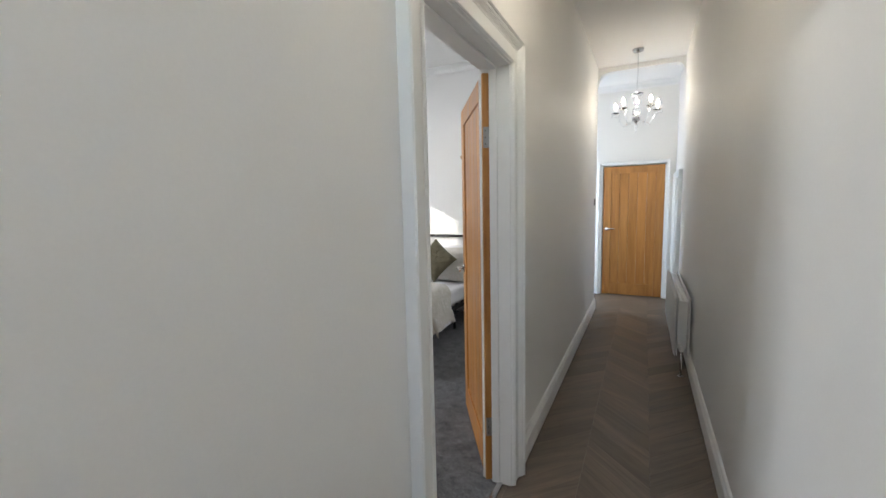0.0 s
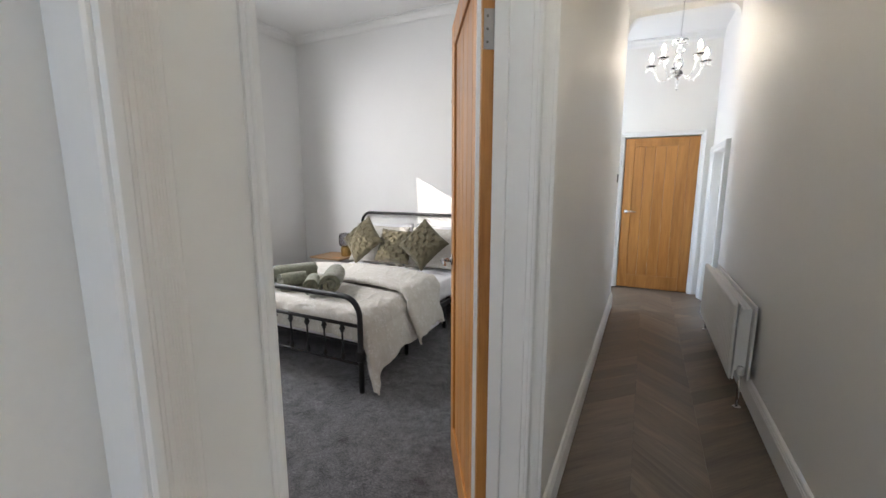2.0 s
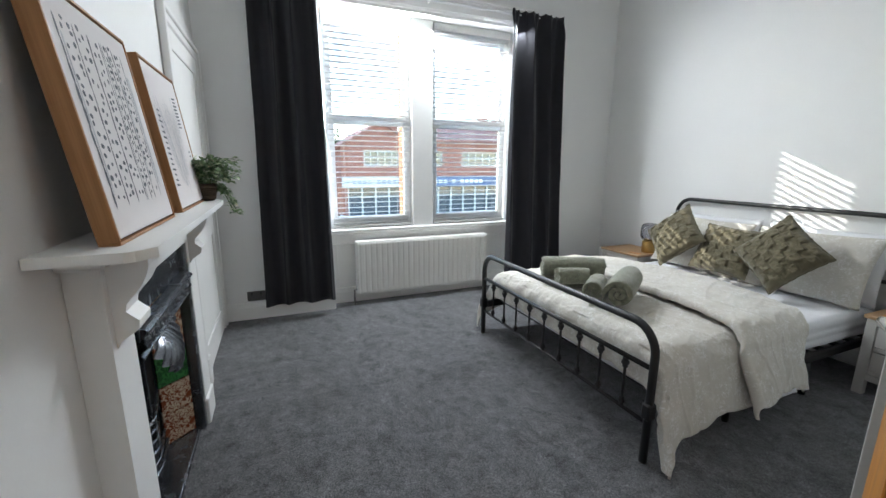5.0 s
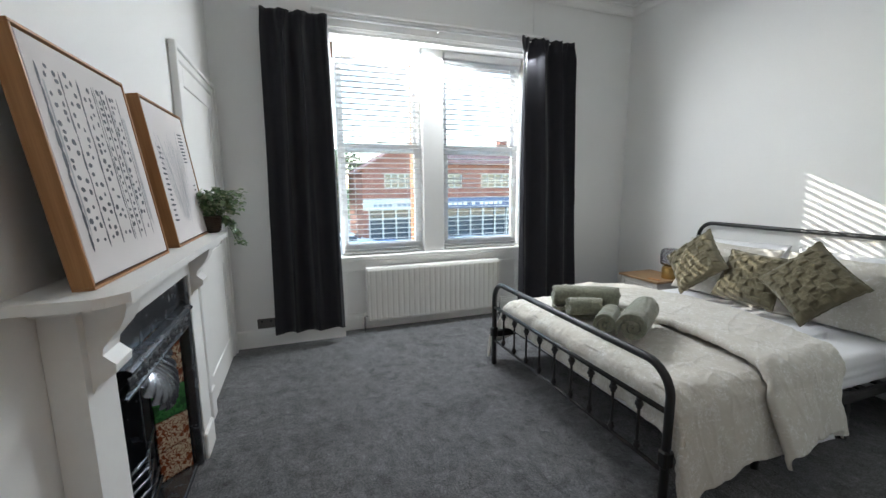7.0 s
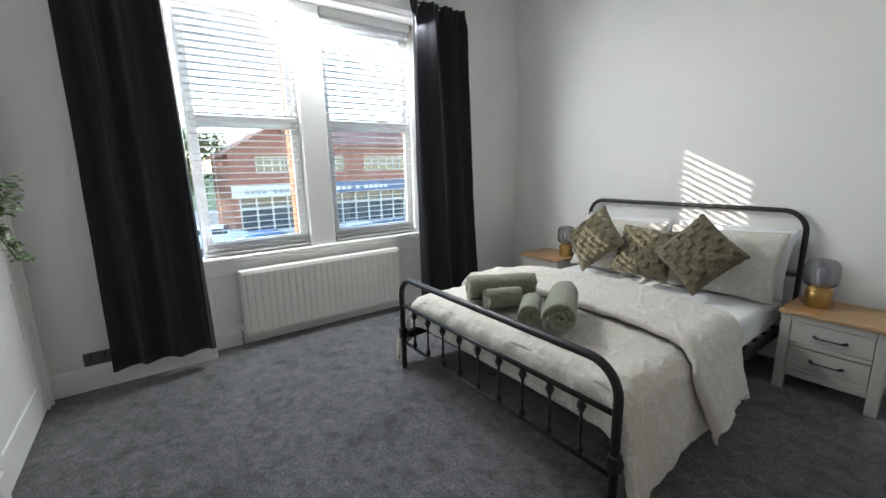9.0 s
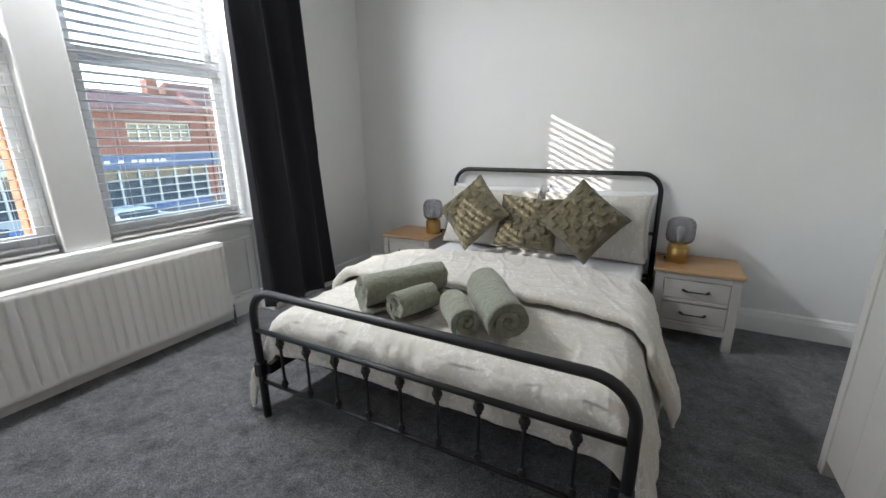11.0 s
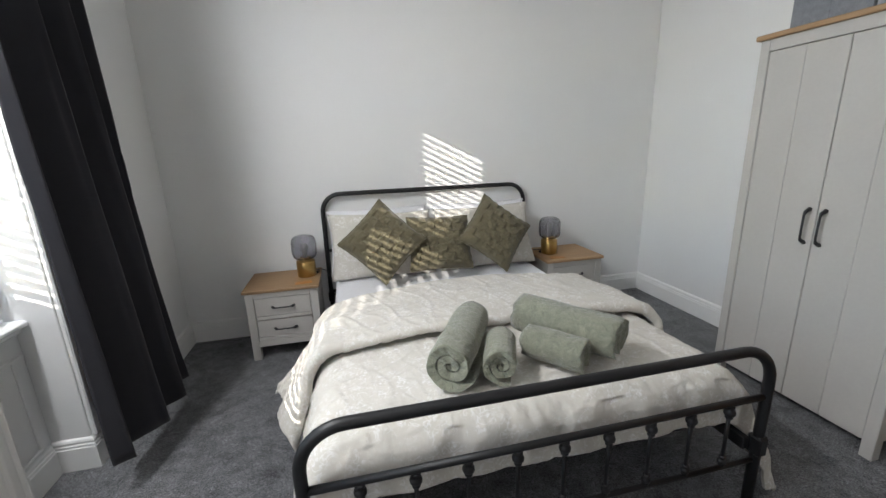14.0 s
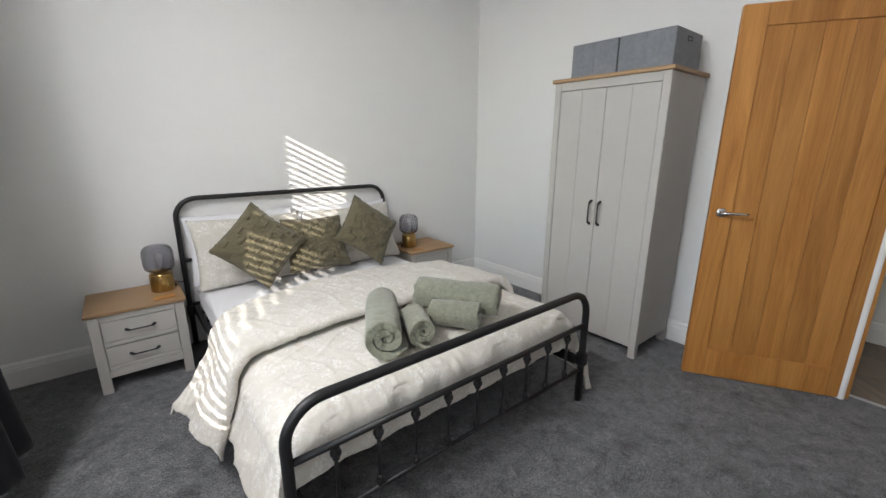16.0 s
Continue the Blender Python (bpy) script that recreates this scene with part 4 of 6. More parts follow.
def bedside(m):
    w, d, h = 0.455, 0.40, 0.495
    t = thing("bedside_table", "taupe painted bedside table with oak top and two drawers", "bedside table", m, "bedside tables")
    part("top", Build().box(-w / 2 - 0.012, w / 2 + 0.012, -0.014, d, h - 0.022, h, 0.004), OAK_TOP, t, "pale oak top")
    b = Build().box(-w / 2 + 0.008, w / 2 - 0.008, 0.022, d - 0.01, 0.105, h - 0.022, 0.002)
    b.box(-w / 2 + 0.05, w / 2 - 0.05, 0.0, 0.03, h - 0.06, h - 0.022, 0.002).box(-w / 2 + 0.05, w / 2 - 0.05, 0.0, 0.03, 0.095, 0.135, 0.002)
    part("body", b, TAUPE, t)
    for sx in (-1, 1):
        for y0, y1 in ((0.0, 0.045), (d - 0.052, d - 0.008)):
            x0, x1 = sorted((sx * w / 2, sx * (w / 2 - 0.05)))
            part("leg", Build().box(x0, x1, y0, y1, 0, h - 0.022, 0.003), TAUPE, t)
    for z0, z1 in ((0.138, 0.277), (0.287, h - 0.064)):
        b = Build().box(-w / 2 + 0.054, w / 2 - 0.054, 0.004, 0.025, z0 + 0.024, z1, 0.002)
        b.box(-w / 2 + 0.054, w / 2 - 0.054, 0.001, 0.025, z0, z0 + 0.0215, 0.002)
        dr = part("drawer", b, TAUPE, t)
        hb = bow_handle(Build(), 0.135, 0, 0.026)
        part("handle", hb, BLACK, dr, "slim black bow handle", m=pose(0, 0.005, (z0 + z1) / 2 + 0.008))
    return t


ns = bedside(pose(-3.768, 4.655, 0.008))
copy_thing(ns, pose(-1.642, 4.645, 0.008))
NSZ = 0.503


def bedside_lamp(x, y, cable):
    t = thing("table_lamp", "small table lamp with brass drum base and smoked ribbed glass shade", "lamp", pose(x, y, NSZ), "bedside lamps")
    b = Build().lathe([(0.0, 0.0), (0.060, 0.0), (0.064, 0.004), (0.064, 0.092), (0.061, 0.097), (0.061, 0.102), (0.064, 0.105), (0.060, 0.113), (0.046, 0.118), (0.043, 0.128), (0.02, 0.13), (0.0, 0.13)], 40)
    part("base", b, BRASS, t, "brushed brass drum")
    outer = [(0.040, 0.122), (0.056, 0.126), (0.072, 0.137), (0.080, 0.152), (0.083, 0.175), (0.083, 0.225), (0.081, 0.250), (0.074, 0.270), (0.060, 0.284), (0.040, 0.291), (0.0, 0.293)]
    inner = [(max(0, r - 0.004), z - (0.004 if z > 0.2 else -0.004)) for r, z in outer][::-1]
    part("shade", Build().lathe(outer + inner[0:], 120, rib=40, depth=0.013), SMOKE, t, "smoked grey ribbed glass")
    part("bulb_holder", Build().lathe([(0.0, 0.125), (0.016, 0.126), (0.016, 0.165), (0.022, 0.185), (0.025, 0.21), (0.018, 0.232), (0.0, 0.24)], 18), GLOSS, t)
    pts = [(0, 0.06, 0.012), (0.02 * cable, 0.09, 0.006), (0.07 * cable, 0.11, 0.006), (0.085 * cable, 0.05, 0.02), (0.06 * cable, 0.02, 0.03), (0.095 * cable, 0.08, 0.012), (0.13 * cable, 0.11, -0.02), (0.135 * cable, 0.16, -0.12), (0.12 * cable, 0.2, -0.3)]
    fine = []
    for i in range(len(pts) - 1):
        for j in range(5):
            s = j / 5
            p0, p1, p2, p3 = (Vector(pts[min(max(i + k, 0), len(pts) - 1)]) for k in (-1, 0, 1, 2))
            fine.append(0.5 * ((2 * p1) + (p2 - p0) * s + (2 * p0 - 5 * p1 + 4 * p2 - p3) * s * s + (3 * p1 - p0 - 3 * p2 + p3) * s ** 3))
    part("cable", Build().tube(fine, 0.0025, 6), BLACK, t, "thin black cable")
    part("inline_switch", Build().box(0.055 * cable - 0.022, 0.055 * cable + 0.022, 0.012, 0.03, 0.002, 0.02, 0.006), BLACK, t)


bedside_lamp(-3.62, 4.88, 1)
bedside_lamp(-1.758, 4.848, -1)
for x, y, r in ((-3.63, 4.715, 8), (-1.765, 4.70, -6)):
    tagged(part("coaster", Build().box(-0.055, 0.055, -0.024, 0.024, 0, 0.005, 0.002), OAK, m=pose(x, y, NSZ, 0, 0, r)), "thin brown wooden tag lying on the bedside table", "coaster", "wooden tags")

# ---------------------------------------------------------------- wardrobe and felt boxes
WX, WY0, WY1 = -1.225, 2.972, 3.755
wr = thing("wardrobe", "tall taupe double wardrobe with plank doors and oak top", "wardrobe", pose(WX, (WY0 + WY1) / 2, 0.008, 0, 0, -90))
w, d, h = (WY1 - WY0), 0.485, 1.832
part("top", Build().box(-w / 2 - 0.018, w / 2 + 0.018, -0.018, d + 0.004, h - 0.024, h, 0.005), OAK_TOP, wr, "pale oak top")
part("body", Build().box(-w / 2 + 0.006, w / 2 - 0.006, 0.022, d, 0.085, h - 0.024, 0.002), TAUPE, wr)
b = Build().box(-w / 2 + 0.048, w / 2 - 0.048, 0, 0.024, h - 0.078, h - 0.024, 0.002)
part("head_rail", b, TAUPE, wr)
for sx in (-1, 1):
    x0, x1 = sorted((sx * w / 2, sx * (w / 2 - 0.048)))
    part("stile", Build().box(x0, x1, 0, 0.045, 0, h - 0.024, 0.003), TAUPE, wr)
    part("back_leg", Build().box(x0, x1, d - 0.05, d, 0, 0.09, 0.003), TAUPE, wr)
    dw = w / 2 - 0.05
    gx0, gx1 = sorted((sx * 0.0015, sx * (dw + 0.0)))
    mid = (gx0 + gx1) / 2
    dr = part("door", Build().box(gx0 + 0.002, gx1 - 0.002, 0.0075, 0.024, 0.077, h - 0.083, 0.001), TAUPE, wr)
    for p0, p1 in ((gx0, mid - 0.0018), (mid + 0.0018, gx1)):
        part("board", Build().box(p0, p1, 0.004, 0.0235, 0.075, h - 0.081, 0.0025), TAUPE, dr)
    part("handle", bow_handle(Build(), 0.16, 2, 0.03, 0.005), BLACK, dr, "black bow handle", m=pose(sx * 0.033, 0.005, 0.945))


def felt_box(x, y, wy, dx, h, yaw):
    t = thing("storage_box", "grey felt storage box on top of the wardrobe", "storage box", pose(x, y, 0.008 + 1.832, 0, 0, yaw), "felt storage boxes")
    b = Build()
    for q in ((0, 0.006, 0, wy), (dx - 0.006, dx, 0, wy), (0.006, dx - 0.006, 0, 0.006), (0.006, dx - 0.006, wy - 0.006, wy)):
        b.box(*q, 0, h, 0.002)
    b.box(0.005, dx - 0.005, 0.005, wy - 0.005, 0, 0.006, 0.001)
    part("body", b, FELT, t)
    part("lid_band", Build().box(-0.002, 0.0005, 0.001, wy - 0.001, h - 0.03, h - 0.027, 0.0005), FELT, t)
    part("seam", Build().box(-0.0025, 0.0005, wy * 0.5 - 0.0015, wy * 0.5 + 0.0015, 0.004, h - 0.004, 0.0005), FELT, t)
    b = Build().tube([(dx / 2 - 0.03, -0.001, h - 0.055), (dx / 2 + 0.03, -0.001, h - 0.055), (dx / 2 + 0.03, -0.001, h - 0.035), (dx / 2 - 0.03, -0.001, h - 0.035)], 0.004, 6, closed=True)
    part("grip_hole", b, BLACK, t, "dark metal-rimmed grip hole")


felt_box(-1.165, 3.005, 0.335, 0.36, 0.215, 0)
felt_box(-1.165, 3.35, 0.325, 0.36, 0.215, 0)

# ---------------------------------------------------------------- oak doors
def oak_door(name, m, label, H=1.981):
    """Hinged at the local origin, the leaf runs along local x."""
    t = thing(name, label, "door", m, kind="structure")
    W, T = 0.834, 0.040
    z0 = 0.012
    st, tr, br = 0.112, 0.105, 0.175
    part("stile", Build().box(0.002, st, -T / 2, T / 2, z0, H, 0.0025), OAK, t)
    part("stile", Build().box(W - st, W, -T / 2, T / 2, z0, H, 0.0025), OAK, t)
    part("rail", Build().box(st + 0.0008, W - st - 0.0008, -T / 2, T / 2, H - tr, H, 0.0025), OAK, t)
    part("rail", Build().box(st + 0.0008, W - st - 0.0008, -T / 2, T / 2, z0, z0 + br, 0.0025), OAK, t)
    n = 5
    bw = (W - 2 * st) / n
    bm_ = Build().box(0.0006, bw - 0.0006, -0.0105, 0.0105, z0 + br - 0.006, H - tr + 0.006, 0.003).mesh("board")
    for i in range(n):
        part("board", bm_, OAK, t, m=pose(st + i * bw, 0, 0))
    for s in (-1, 1):
        b = Build().lathe([(0.0, 0.0), (0.026, 0.0), (0.026, 0.006), (0.023, 0.009), (0.0, 0.009)], 28, m=pose(W - 0.058, s * T / 2, 1.036, -90 * s, 0, 0))
        part("rose", b, CHROME, t, "round chrome rose")
        b = Build().tube([(W - 0.058, s * (T / 2 + 0.006), 1.036), (W - 0.058, s * (T / 2 + 0.04), 1.036), (W - 0.062, s * (T / 2 + 0.048), 1.036), (W - 0.085, s * (T / 2 + 0.05), 1.0375), (W - 0.13, s * (T / 2 + 0.05), 1.039), (W - 0.178, s * (T / 2 + 0.046), 1.035)], [0.0095, 0.0095, 0.010, 0.0095, 0.0085, 0.007], 12)
        part("lever", b, CHROME, t, "satin chrome lever handle")
    part("latch_plate", Build().box(W - 0.0005, W + 0.0012, -0.012, 0.012, 0.99, 1.055, 0.0005), CHROME, t)
    for z in (0.31, H - 0.30):
        b = Build().tube([(0.0, -T / 2 - 0.005, z - 0.05), (0.0, -T / 2 - 0.005, z + 0.05)], 0.0075, 10)
        b.box(-0.0005, 0.0025, -T / 2, T / 2 - 0.004, z - 0.05, z + 0.05, 0.0005)
        b.box(-0.030, 0.0, -0.0012, 0.0012, z - 0.05, z + 0.05, 0.0005, m=pose(0.0, -T / 2 - 0.005, 0, 0, 0, 58))
        hb = part("hinge", b, STEEL, t, "bright steel butt hinge")
        for k in (-0.032, 0.0, 0.032):
            part("screw", Build().lathe([(0, 0), (0.004, 0.0), (0.003, 0.0012), (0, 0.0012)], 8, m=pose(0.0, 0.006, z + k, 0, -90, 0)), SOCKET, hb)
    return t


oak_door("door_bedroom", pose(-0.678, 2.003, 0, 0, 0, 120.8), "open oiled-oak door with vertical boards and chrome lever", 2.096)
oak_door("door_hall_end", pose(0.271, 6.885, 0, 0, 0, 180), "closed oiled-oak door with vertical boards at the hall's end")

# ---------------------------------------------------------------- radiators
def radiator(name, m, length, z0, z1, label, depth=0.095, flutes=26, grille=True):
    """Front face at local y = 0, the wall at local +y; runs along local x."""
    t = thing(name, label, "radiator", m)
    h = z1 - z0

    def face(u, v):
        x, z = (u - 0.5) * length, z0 + v * h
        edge = smooth(0.0, 0.03, v) * smooth(0.0, 0.03, 1 - v) * smooth(0.0, 0.006, u) * smooth(0.0, 0.006, 1 - u)
        win = smooth(0.045, 0.10, v) * smooth(0.045, 0.10, 1 - v)
        ph = (u * flutes) % 1.0
        groove = smooth(0.30, 0.42, ph) * smooth(0.30, 0.42, 1 - ph)
        return Vector((x, 0.012 * (1 - edge) + 0.010 * groove * win, z))

    b = Build().grid(face, flutes * 12, 30)
    part("front_panel", b, ENAMEL, t)
    part("back_panel", Build().box(-length / 2 + 0.004, length / 2 - 0.004, depth - 0.014, depth, z0 + 0.01, z1 - 0.012, 0.004), ENAMEL, t)
    part("front_backing", Build().box(-length / 2 + 0.004, length / 2 - 0.004, 0.0225, 0.03, z0 + 0.004, z1 - 0.004, 0.002), ENAMEL, t)
    if grille:
        for s in (-1, 1):
            x0, x1 = sorted((s * length / 2, s * (length / 2 - 0.003)))
            part("side_panel", Build().box(x0, x1, 0.006, depth - 0.004, z0 + 0.02, z1 - 0.005, 0.001), ENAMEL, t)
        part("top_grille", Build().box(-length / 2, length / 2, 0.008, depth - 0.006, z1 - 0.006, z1 + 0.002, 0.002), ENAMEL, t)
    else:
        for z in (z0 + 0.05, z1 - 0.05):
            part("header_pipe", Build().tube([(-length / 2 + 0.02, depth / 2 + 0.005, z), (length / 2 - 0.02, depth / 2 + 0.005, z)], 0.014, 10), ENAMEL, t)
    part("convector_fin", Build().box(-length / 2 + 0.05, length / 2 - 0.05, 0.034, depth - 0.018, z0 + 0.05, z1 - 0.04, 0.002), ENAMEL, t)
    for s, trv in ((-1, False), (1, True)):
        x = s * (length / 2 + 0.028)
        b = Build().tube([(s * (length / 2 - 0.01), depth / 2, z0 + 0.045), (x, depth / 2, z0 + 0.045), (x, depth / 2, 0.0)], 0.0085, 10)
        b.lathe([(0.0, 0.0), (0.026, 0.0), (0.025, 0.004), (0.012, 0.008), (0.0, 0.008)], 18, (x, depth / 2, 0.002))
        pipe = part("pipe", b, CHROME, t, "chrome tail pipe with floor collar")
        if trv:
            b = Build().lathe([(0.0, z0 + 0.055), (0.016, z0 + 0.055), (0.02, z0 + 0.06), (0.02, z0 + 0.10), (0.017, z0 + 0.11), (0.0, z0 + 0.112)], 18, (x, depth / 2, 0))
        else:
            b = Build().lathe([(0.0, z0 + 0.05), (0.012, z0 + 0.05), (0.014, z0 + 0.056), (0.014, z0 + 0.074), (0.0, z0 + 0.078)], 14, (x, depth / 2, 0))
        part("valve_cap", b, ENAMEL, pipe, "cream plastic valve cap")
    return t


radiator("radiator_window", pose(-4.508, 2.834, 0.0, 0, 0, 90), 1.394, 0.108, 0.628, "white ribbed panel radiator below the window", 0.10)
radiator("radiator_hall", pose(0.268, 4.66, 0.0, 0, 0, -90), 1.50, 0.16, 0.665, "cream double-panel hall radiator", 0.115, 30, False)

# ---------------------------------------------------------------- curtains
def curtain(name, y0, y1, z0, z1, folds, seed, label, flare=0.02, kick=0.0, outer=1):
    def at(u, v):
        z = z0 + v * (z1 - z0)
        top = smooth(0.93, 0.99, v)
        k = 1 - v
        across = min(1.0, u / 0.9) if outer > 0 else max(0.0, (u - 0.1) / 0.9)
        yc = y0 + (y1 - y0) * across + flare * k * (across - 0.5) * 2
        w = u * folds * 2 * math.pi + 1.1 * fbm(u * 3, seed, v * 0.6) + 0.5 * fbm(u * 2, seed + 9, v * 1.4)
        deep = (0.052 + 0.022 * fbm(u * 4 + seed, 2.0)) * (1 - 0.6 * top)
        fine = 0.010 * math.sin(u * folds * 2.6 * 2 * math.pi + seed) * smooth(0.75, 1.0, v)
        x = deep * math.sin(w) + fine + 0.004 * fbm(u * 6, v * 3, seed) + 0.02 * k * fbm(u * 1.5 + seed, 0.3, 1.0) + kick * k ** 1.3 * (0.6 + 0.4 * math.sin(u * math.pi))
        z += 0.012 * math.sin(w + 0.5) * (1 - smooth(0.0, 0.08, v)) + 0.006 * math.sin(u * folds * 16) * top
        back = smooth(0.88, 1.0, u if outer > 0 else 1 - u)         # the outer edge is drawn back to the wall
        x = x * (1 - back) - 0.088 * back
        return Vector((x, yc + 0.014 * math.cos(w) * (1 - top), z))

    t = thing(name, label, "curtain", pose(-4.395, 0, 0))
    b = Build().grid(at, 150, 60)
    me = b.mesh("drape", tidy=False)
    ob = part("drape", me, CURTAIN, t)
    mod = ob.modifiers.new("thickness", "SOLIDIFY")
    mod.thickness = 0.004
    return t


curtain("curtain_south", 1.372, 1.878, 0.135, 2.775, 3.5, 2.0, "full-length charcoal curtain hanging beside the window", 0.045, 0.0, -1)
curtain("curtain_north", 3.665, 4.265, 0.14, 2.80, 3.5, 7.0, "full-length charcoal curtain hanging near the bed", 0.04, 0.15)
b = Build().tube([(-4.43, 1.30, 2.772), (-4.43, 4.26, 2.772)], 0.008, 10)
track = thing("curtain_track", "slim white curtain track on the architrave", "curtain track")
part("rail", b, UPVC, track)
for y in (1.40, 2.85, 4.15):
    part("bracket", Build().box(-4.50 + 0.02, -4.43, y - 0.008, y + 0.008, 2.763, 2.781, 0.003), UPVC, track)

# ---------------------------------------------------------------- sockets
def plate(name, m, w, h, label, material=SOCKET, category="socket", holes=2):
    t = thing(name, label, category, m)
    part("plate", Build().box(-w / 2, w / 2, -0.008, 0, -h / 2, h / 2, 0.002), material, t)
    for i in range(holes):
        x = (i - (holes - 1) / 2) * w / max(holes, 1)
        part("rocker", Build().box(x - 0.007, x + 0.007, -0.0105, -0.007, h * 0.12, h * 0.36, 0.001), BLACK, t)
        if category == "socket":
            part("pin_slots", Build().box(x - 0.002, x + 0.002, -0.0088, -0.007, -0.005, 0.004, 0.0003).box(x - 0.013, x - 0.008, -0.0088, -0.007, -0.021, -0.017, 0.0003).box(x + 0.008, x + 0.013, -0.0088, -0.007, -0.021, -0.017, 0.0003), BLACK, t)


plate("wall_socket", pose(-4.50, 1.245, 0.215, 0, 0, 90), 0.146, 0.086, "dark nickel double socket above the skirting")
plate("wall_socket", pose(-1.44, 5.09, 0.225), 0.146, 0.086, "dark nickel double socket beside the bedside table")
plate("light_switch", pose(XH, 5.63, 1.458, 0, 0, 90), 0.086, 0.086, "dark nickel light switch in the hall", category="light switch", holes=1)

# ---------------------------------------------------------------- fireplace
FC = -2.545
fire = thing("fireplace_surround", "white painted timber fireplace surround with scrolled corbels", "fireplace", pose(FC, YF, 0.006))
b = Build()
sx, sd, ch = 0.735, 0.228, 0.055
poly = [(-sx, 0.001), (sx, 0.001), (sx, sd - ch), (sx - 0.012, sd - ch + 0.02), (sx - ch, sd), (-sx + ch, sd), (-sx + 0.012, sd - ch + 0.02), (-sx, sd - ch)]
b.prism(poly, 2, 1.130, 1.154)
part("mantel_shelf", b, GLOSS, fire)
part("shelf_moulding", Build().box(-sx + 0.11, sx - 0.11, 0.001, 0.10, 1.094, 1.1295, 0.006), GLOSS, fire)
part("frieze", Build().box(-0.59, 0.59, 0.001, 0.0778, 0.98, 1.094, 0.0006), GLOSS, fire)
for s in (-1, 1):
    x0, x1 = sorted((s * 0.425, s * 0.59))
    b = Build().box(x0, x1, 0.001, 0.078, 0.14, 0.98, 0.0008).box(x0 - 0.006, x1 + 0.006, 0.001, 0.09, 0, 0.14, 0.006)
    part("pilaster", b, GLOSS, fire)
    prof = [(0.076, 1.1295), (0.172, 1.1295), (0.172, 1.085), (0.165, 1.06), (0.150, 1.03), (0.128, 1.005), (0.112, 0.985), (0.108, 0.965), (0.122, 0.95), (0.135, 0.938), (0.132, 0.915), (0.112, 0.90), (0.090, 0.885), (0.076, 0.86)]
    xc = (x0 + x1) / 2
    part("corbel", Build().prism(prof, 0, xc - 0.052, xc + 0.052), GLOSS, fire)

ins = thing("fireplace_insert", "black cast iron fireplace insert with shell hood and floral tiles", "fireplace insert", pose(FC, YF, 0.008))
b = Build()
b.box(-0.42, -0.372, -0.02, 0.075, 0, 0.978, 0.005).box(0.372, 0.42, -0.02, 0.06, 0, 0.978, 0.005).box(-0.372, 0.372, -0.02, 0.05, 0.845, 0.978, 0.004)
part("frame", b, CAST, ins)
part("firebox", Build().box(-0.40, 0.40, -0.28, -0.24, 0, 0.97, 0.003).box(-0.23, -0.215, -0.24, -0.10, 0, 0.85, 0.003).box(0.215, 0.23, -0.24, -0.10, 0, 0.85, 0.003), CAST, ins)
part("hearth_plate", Build().box(-0.372, 0.372, -0.24, 0.05, 0, 0.03, 0.004), CAST, ins)


def band(u, v):
    x = (u - 0.5) * 0.744
    prof = [(0.052, 0.845), (0.085, 0.842), (0.098, 0.832), (0.096, 0.822), (0.082, 0.816), (0.086, 0.806), (0.080, 0.77), (0.068, 0.756), (0.078, 0.748), (0.076, 0.738), (0.05, 0.732), (0.02, 0.735)]
    t = v * (len(prof) - 1)
    i = min(int(t), len(prof) - 2)
    f = t - i
    y, z = (prof[i][k] * (1 - f) + prof[i + 1][k] * f for k in (0, 1))
    mid = smooth(0.44, 0.5, v) * smooth(0.34, 0.4, 1 - v)
    y += mid * 0.006 * (math.sin(x * 60 + 6 * (z - 0.79) * 40) + math.sin(x * 120))
    return Vector((x, y, z))


part("canopy_band", Build().grid(band, 160, 44), CAST, ins, "raised scrollwork band")


def shell(u, v):
    w = radians(-82 + 164 * u)
    r = 0.035 + v * (0.20 + 0.014 * abs(math.sin(w * 13)))
    flute = math.cos(w * 26) * 0.0075 * v
    bulge = 0.115 * math.sin(min(1.0, v * 1.05) * math.pi * 0.62) * math.cos(w * 0.75)
    return Vector((math.sin(w) * r * 0.78, -0.02 + bulge + flute, 0.775 - math.cos(w) * r))


part("shell_hood", Build().grid(shell, 180, 26), CAST, ins, "fluted scallop shell hood")
for k in range(6):
    z = 0.10 + k * 0.045
    part("grate_bar", Build().tube([(-0.2, -0.07 + 0.02 * math.cos(k), z), (0, -0.03, z), (0.2, -0.07 + 0.02 * math.cos(k), z)], 0.007, 8), CAST, ins)


def tile_material(name, ground, motif):
    s = Shade(name, ground, 0.12)
    v = s.stretch((1, 1, 1))
    leaf = s.node("ShaderNodeTexVoronoi", Scale=24.0)
    s.link(s.mix(s.c, s.noise(16, 3), 0.05, "ADD"), leaf.inputs["Vector"])
    petals = s.noise(38, 4, 0.6, distort=2.5)
    m = s.mix(s.ramp(leaf.outputs["Distance"], [(0.25, (1, 1, 1)), (0.55, (0, 0, 0))]), s.ramp(petals, [(0.42, (0.1, 0.1, 0.1)), (0.55, (1, 1, 1))]), 0.55)
    m = s.ramp(m, [(0.35, (0, 0, 0)), (0.5, (1, 1, 1))])
    s.colour(s.mix(ground, motif, m))
    s.bump(petals, 0.25, 0.002)
    return s.mat


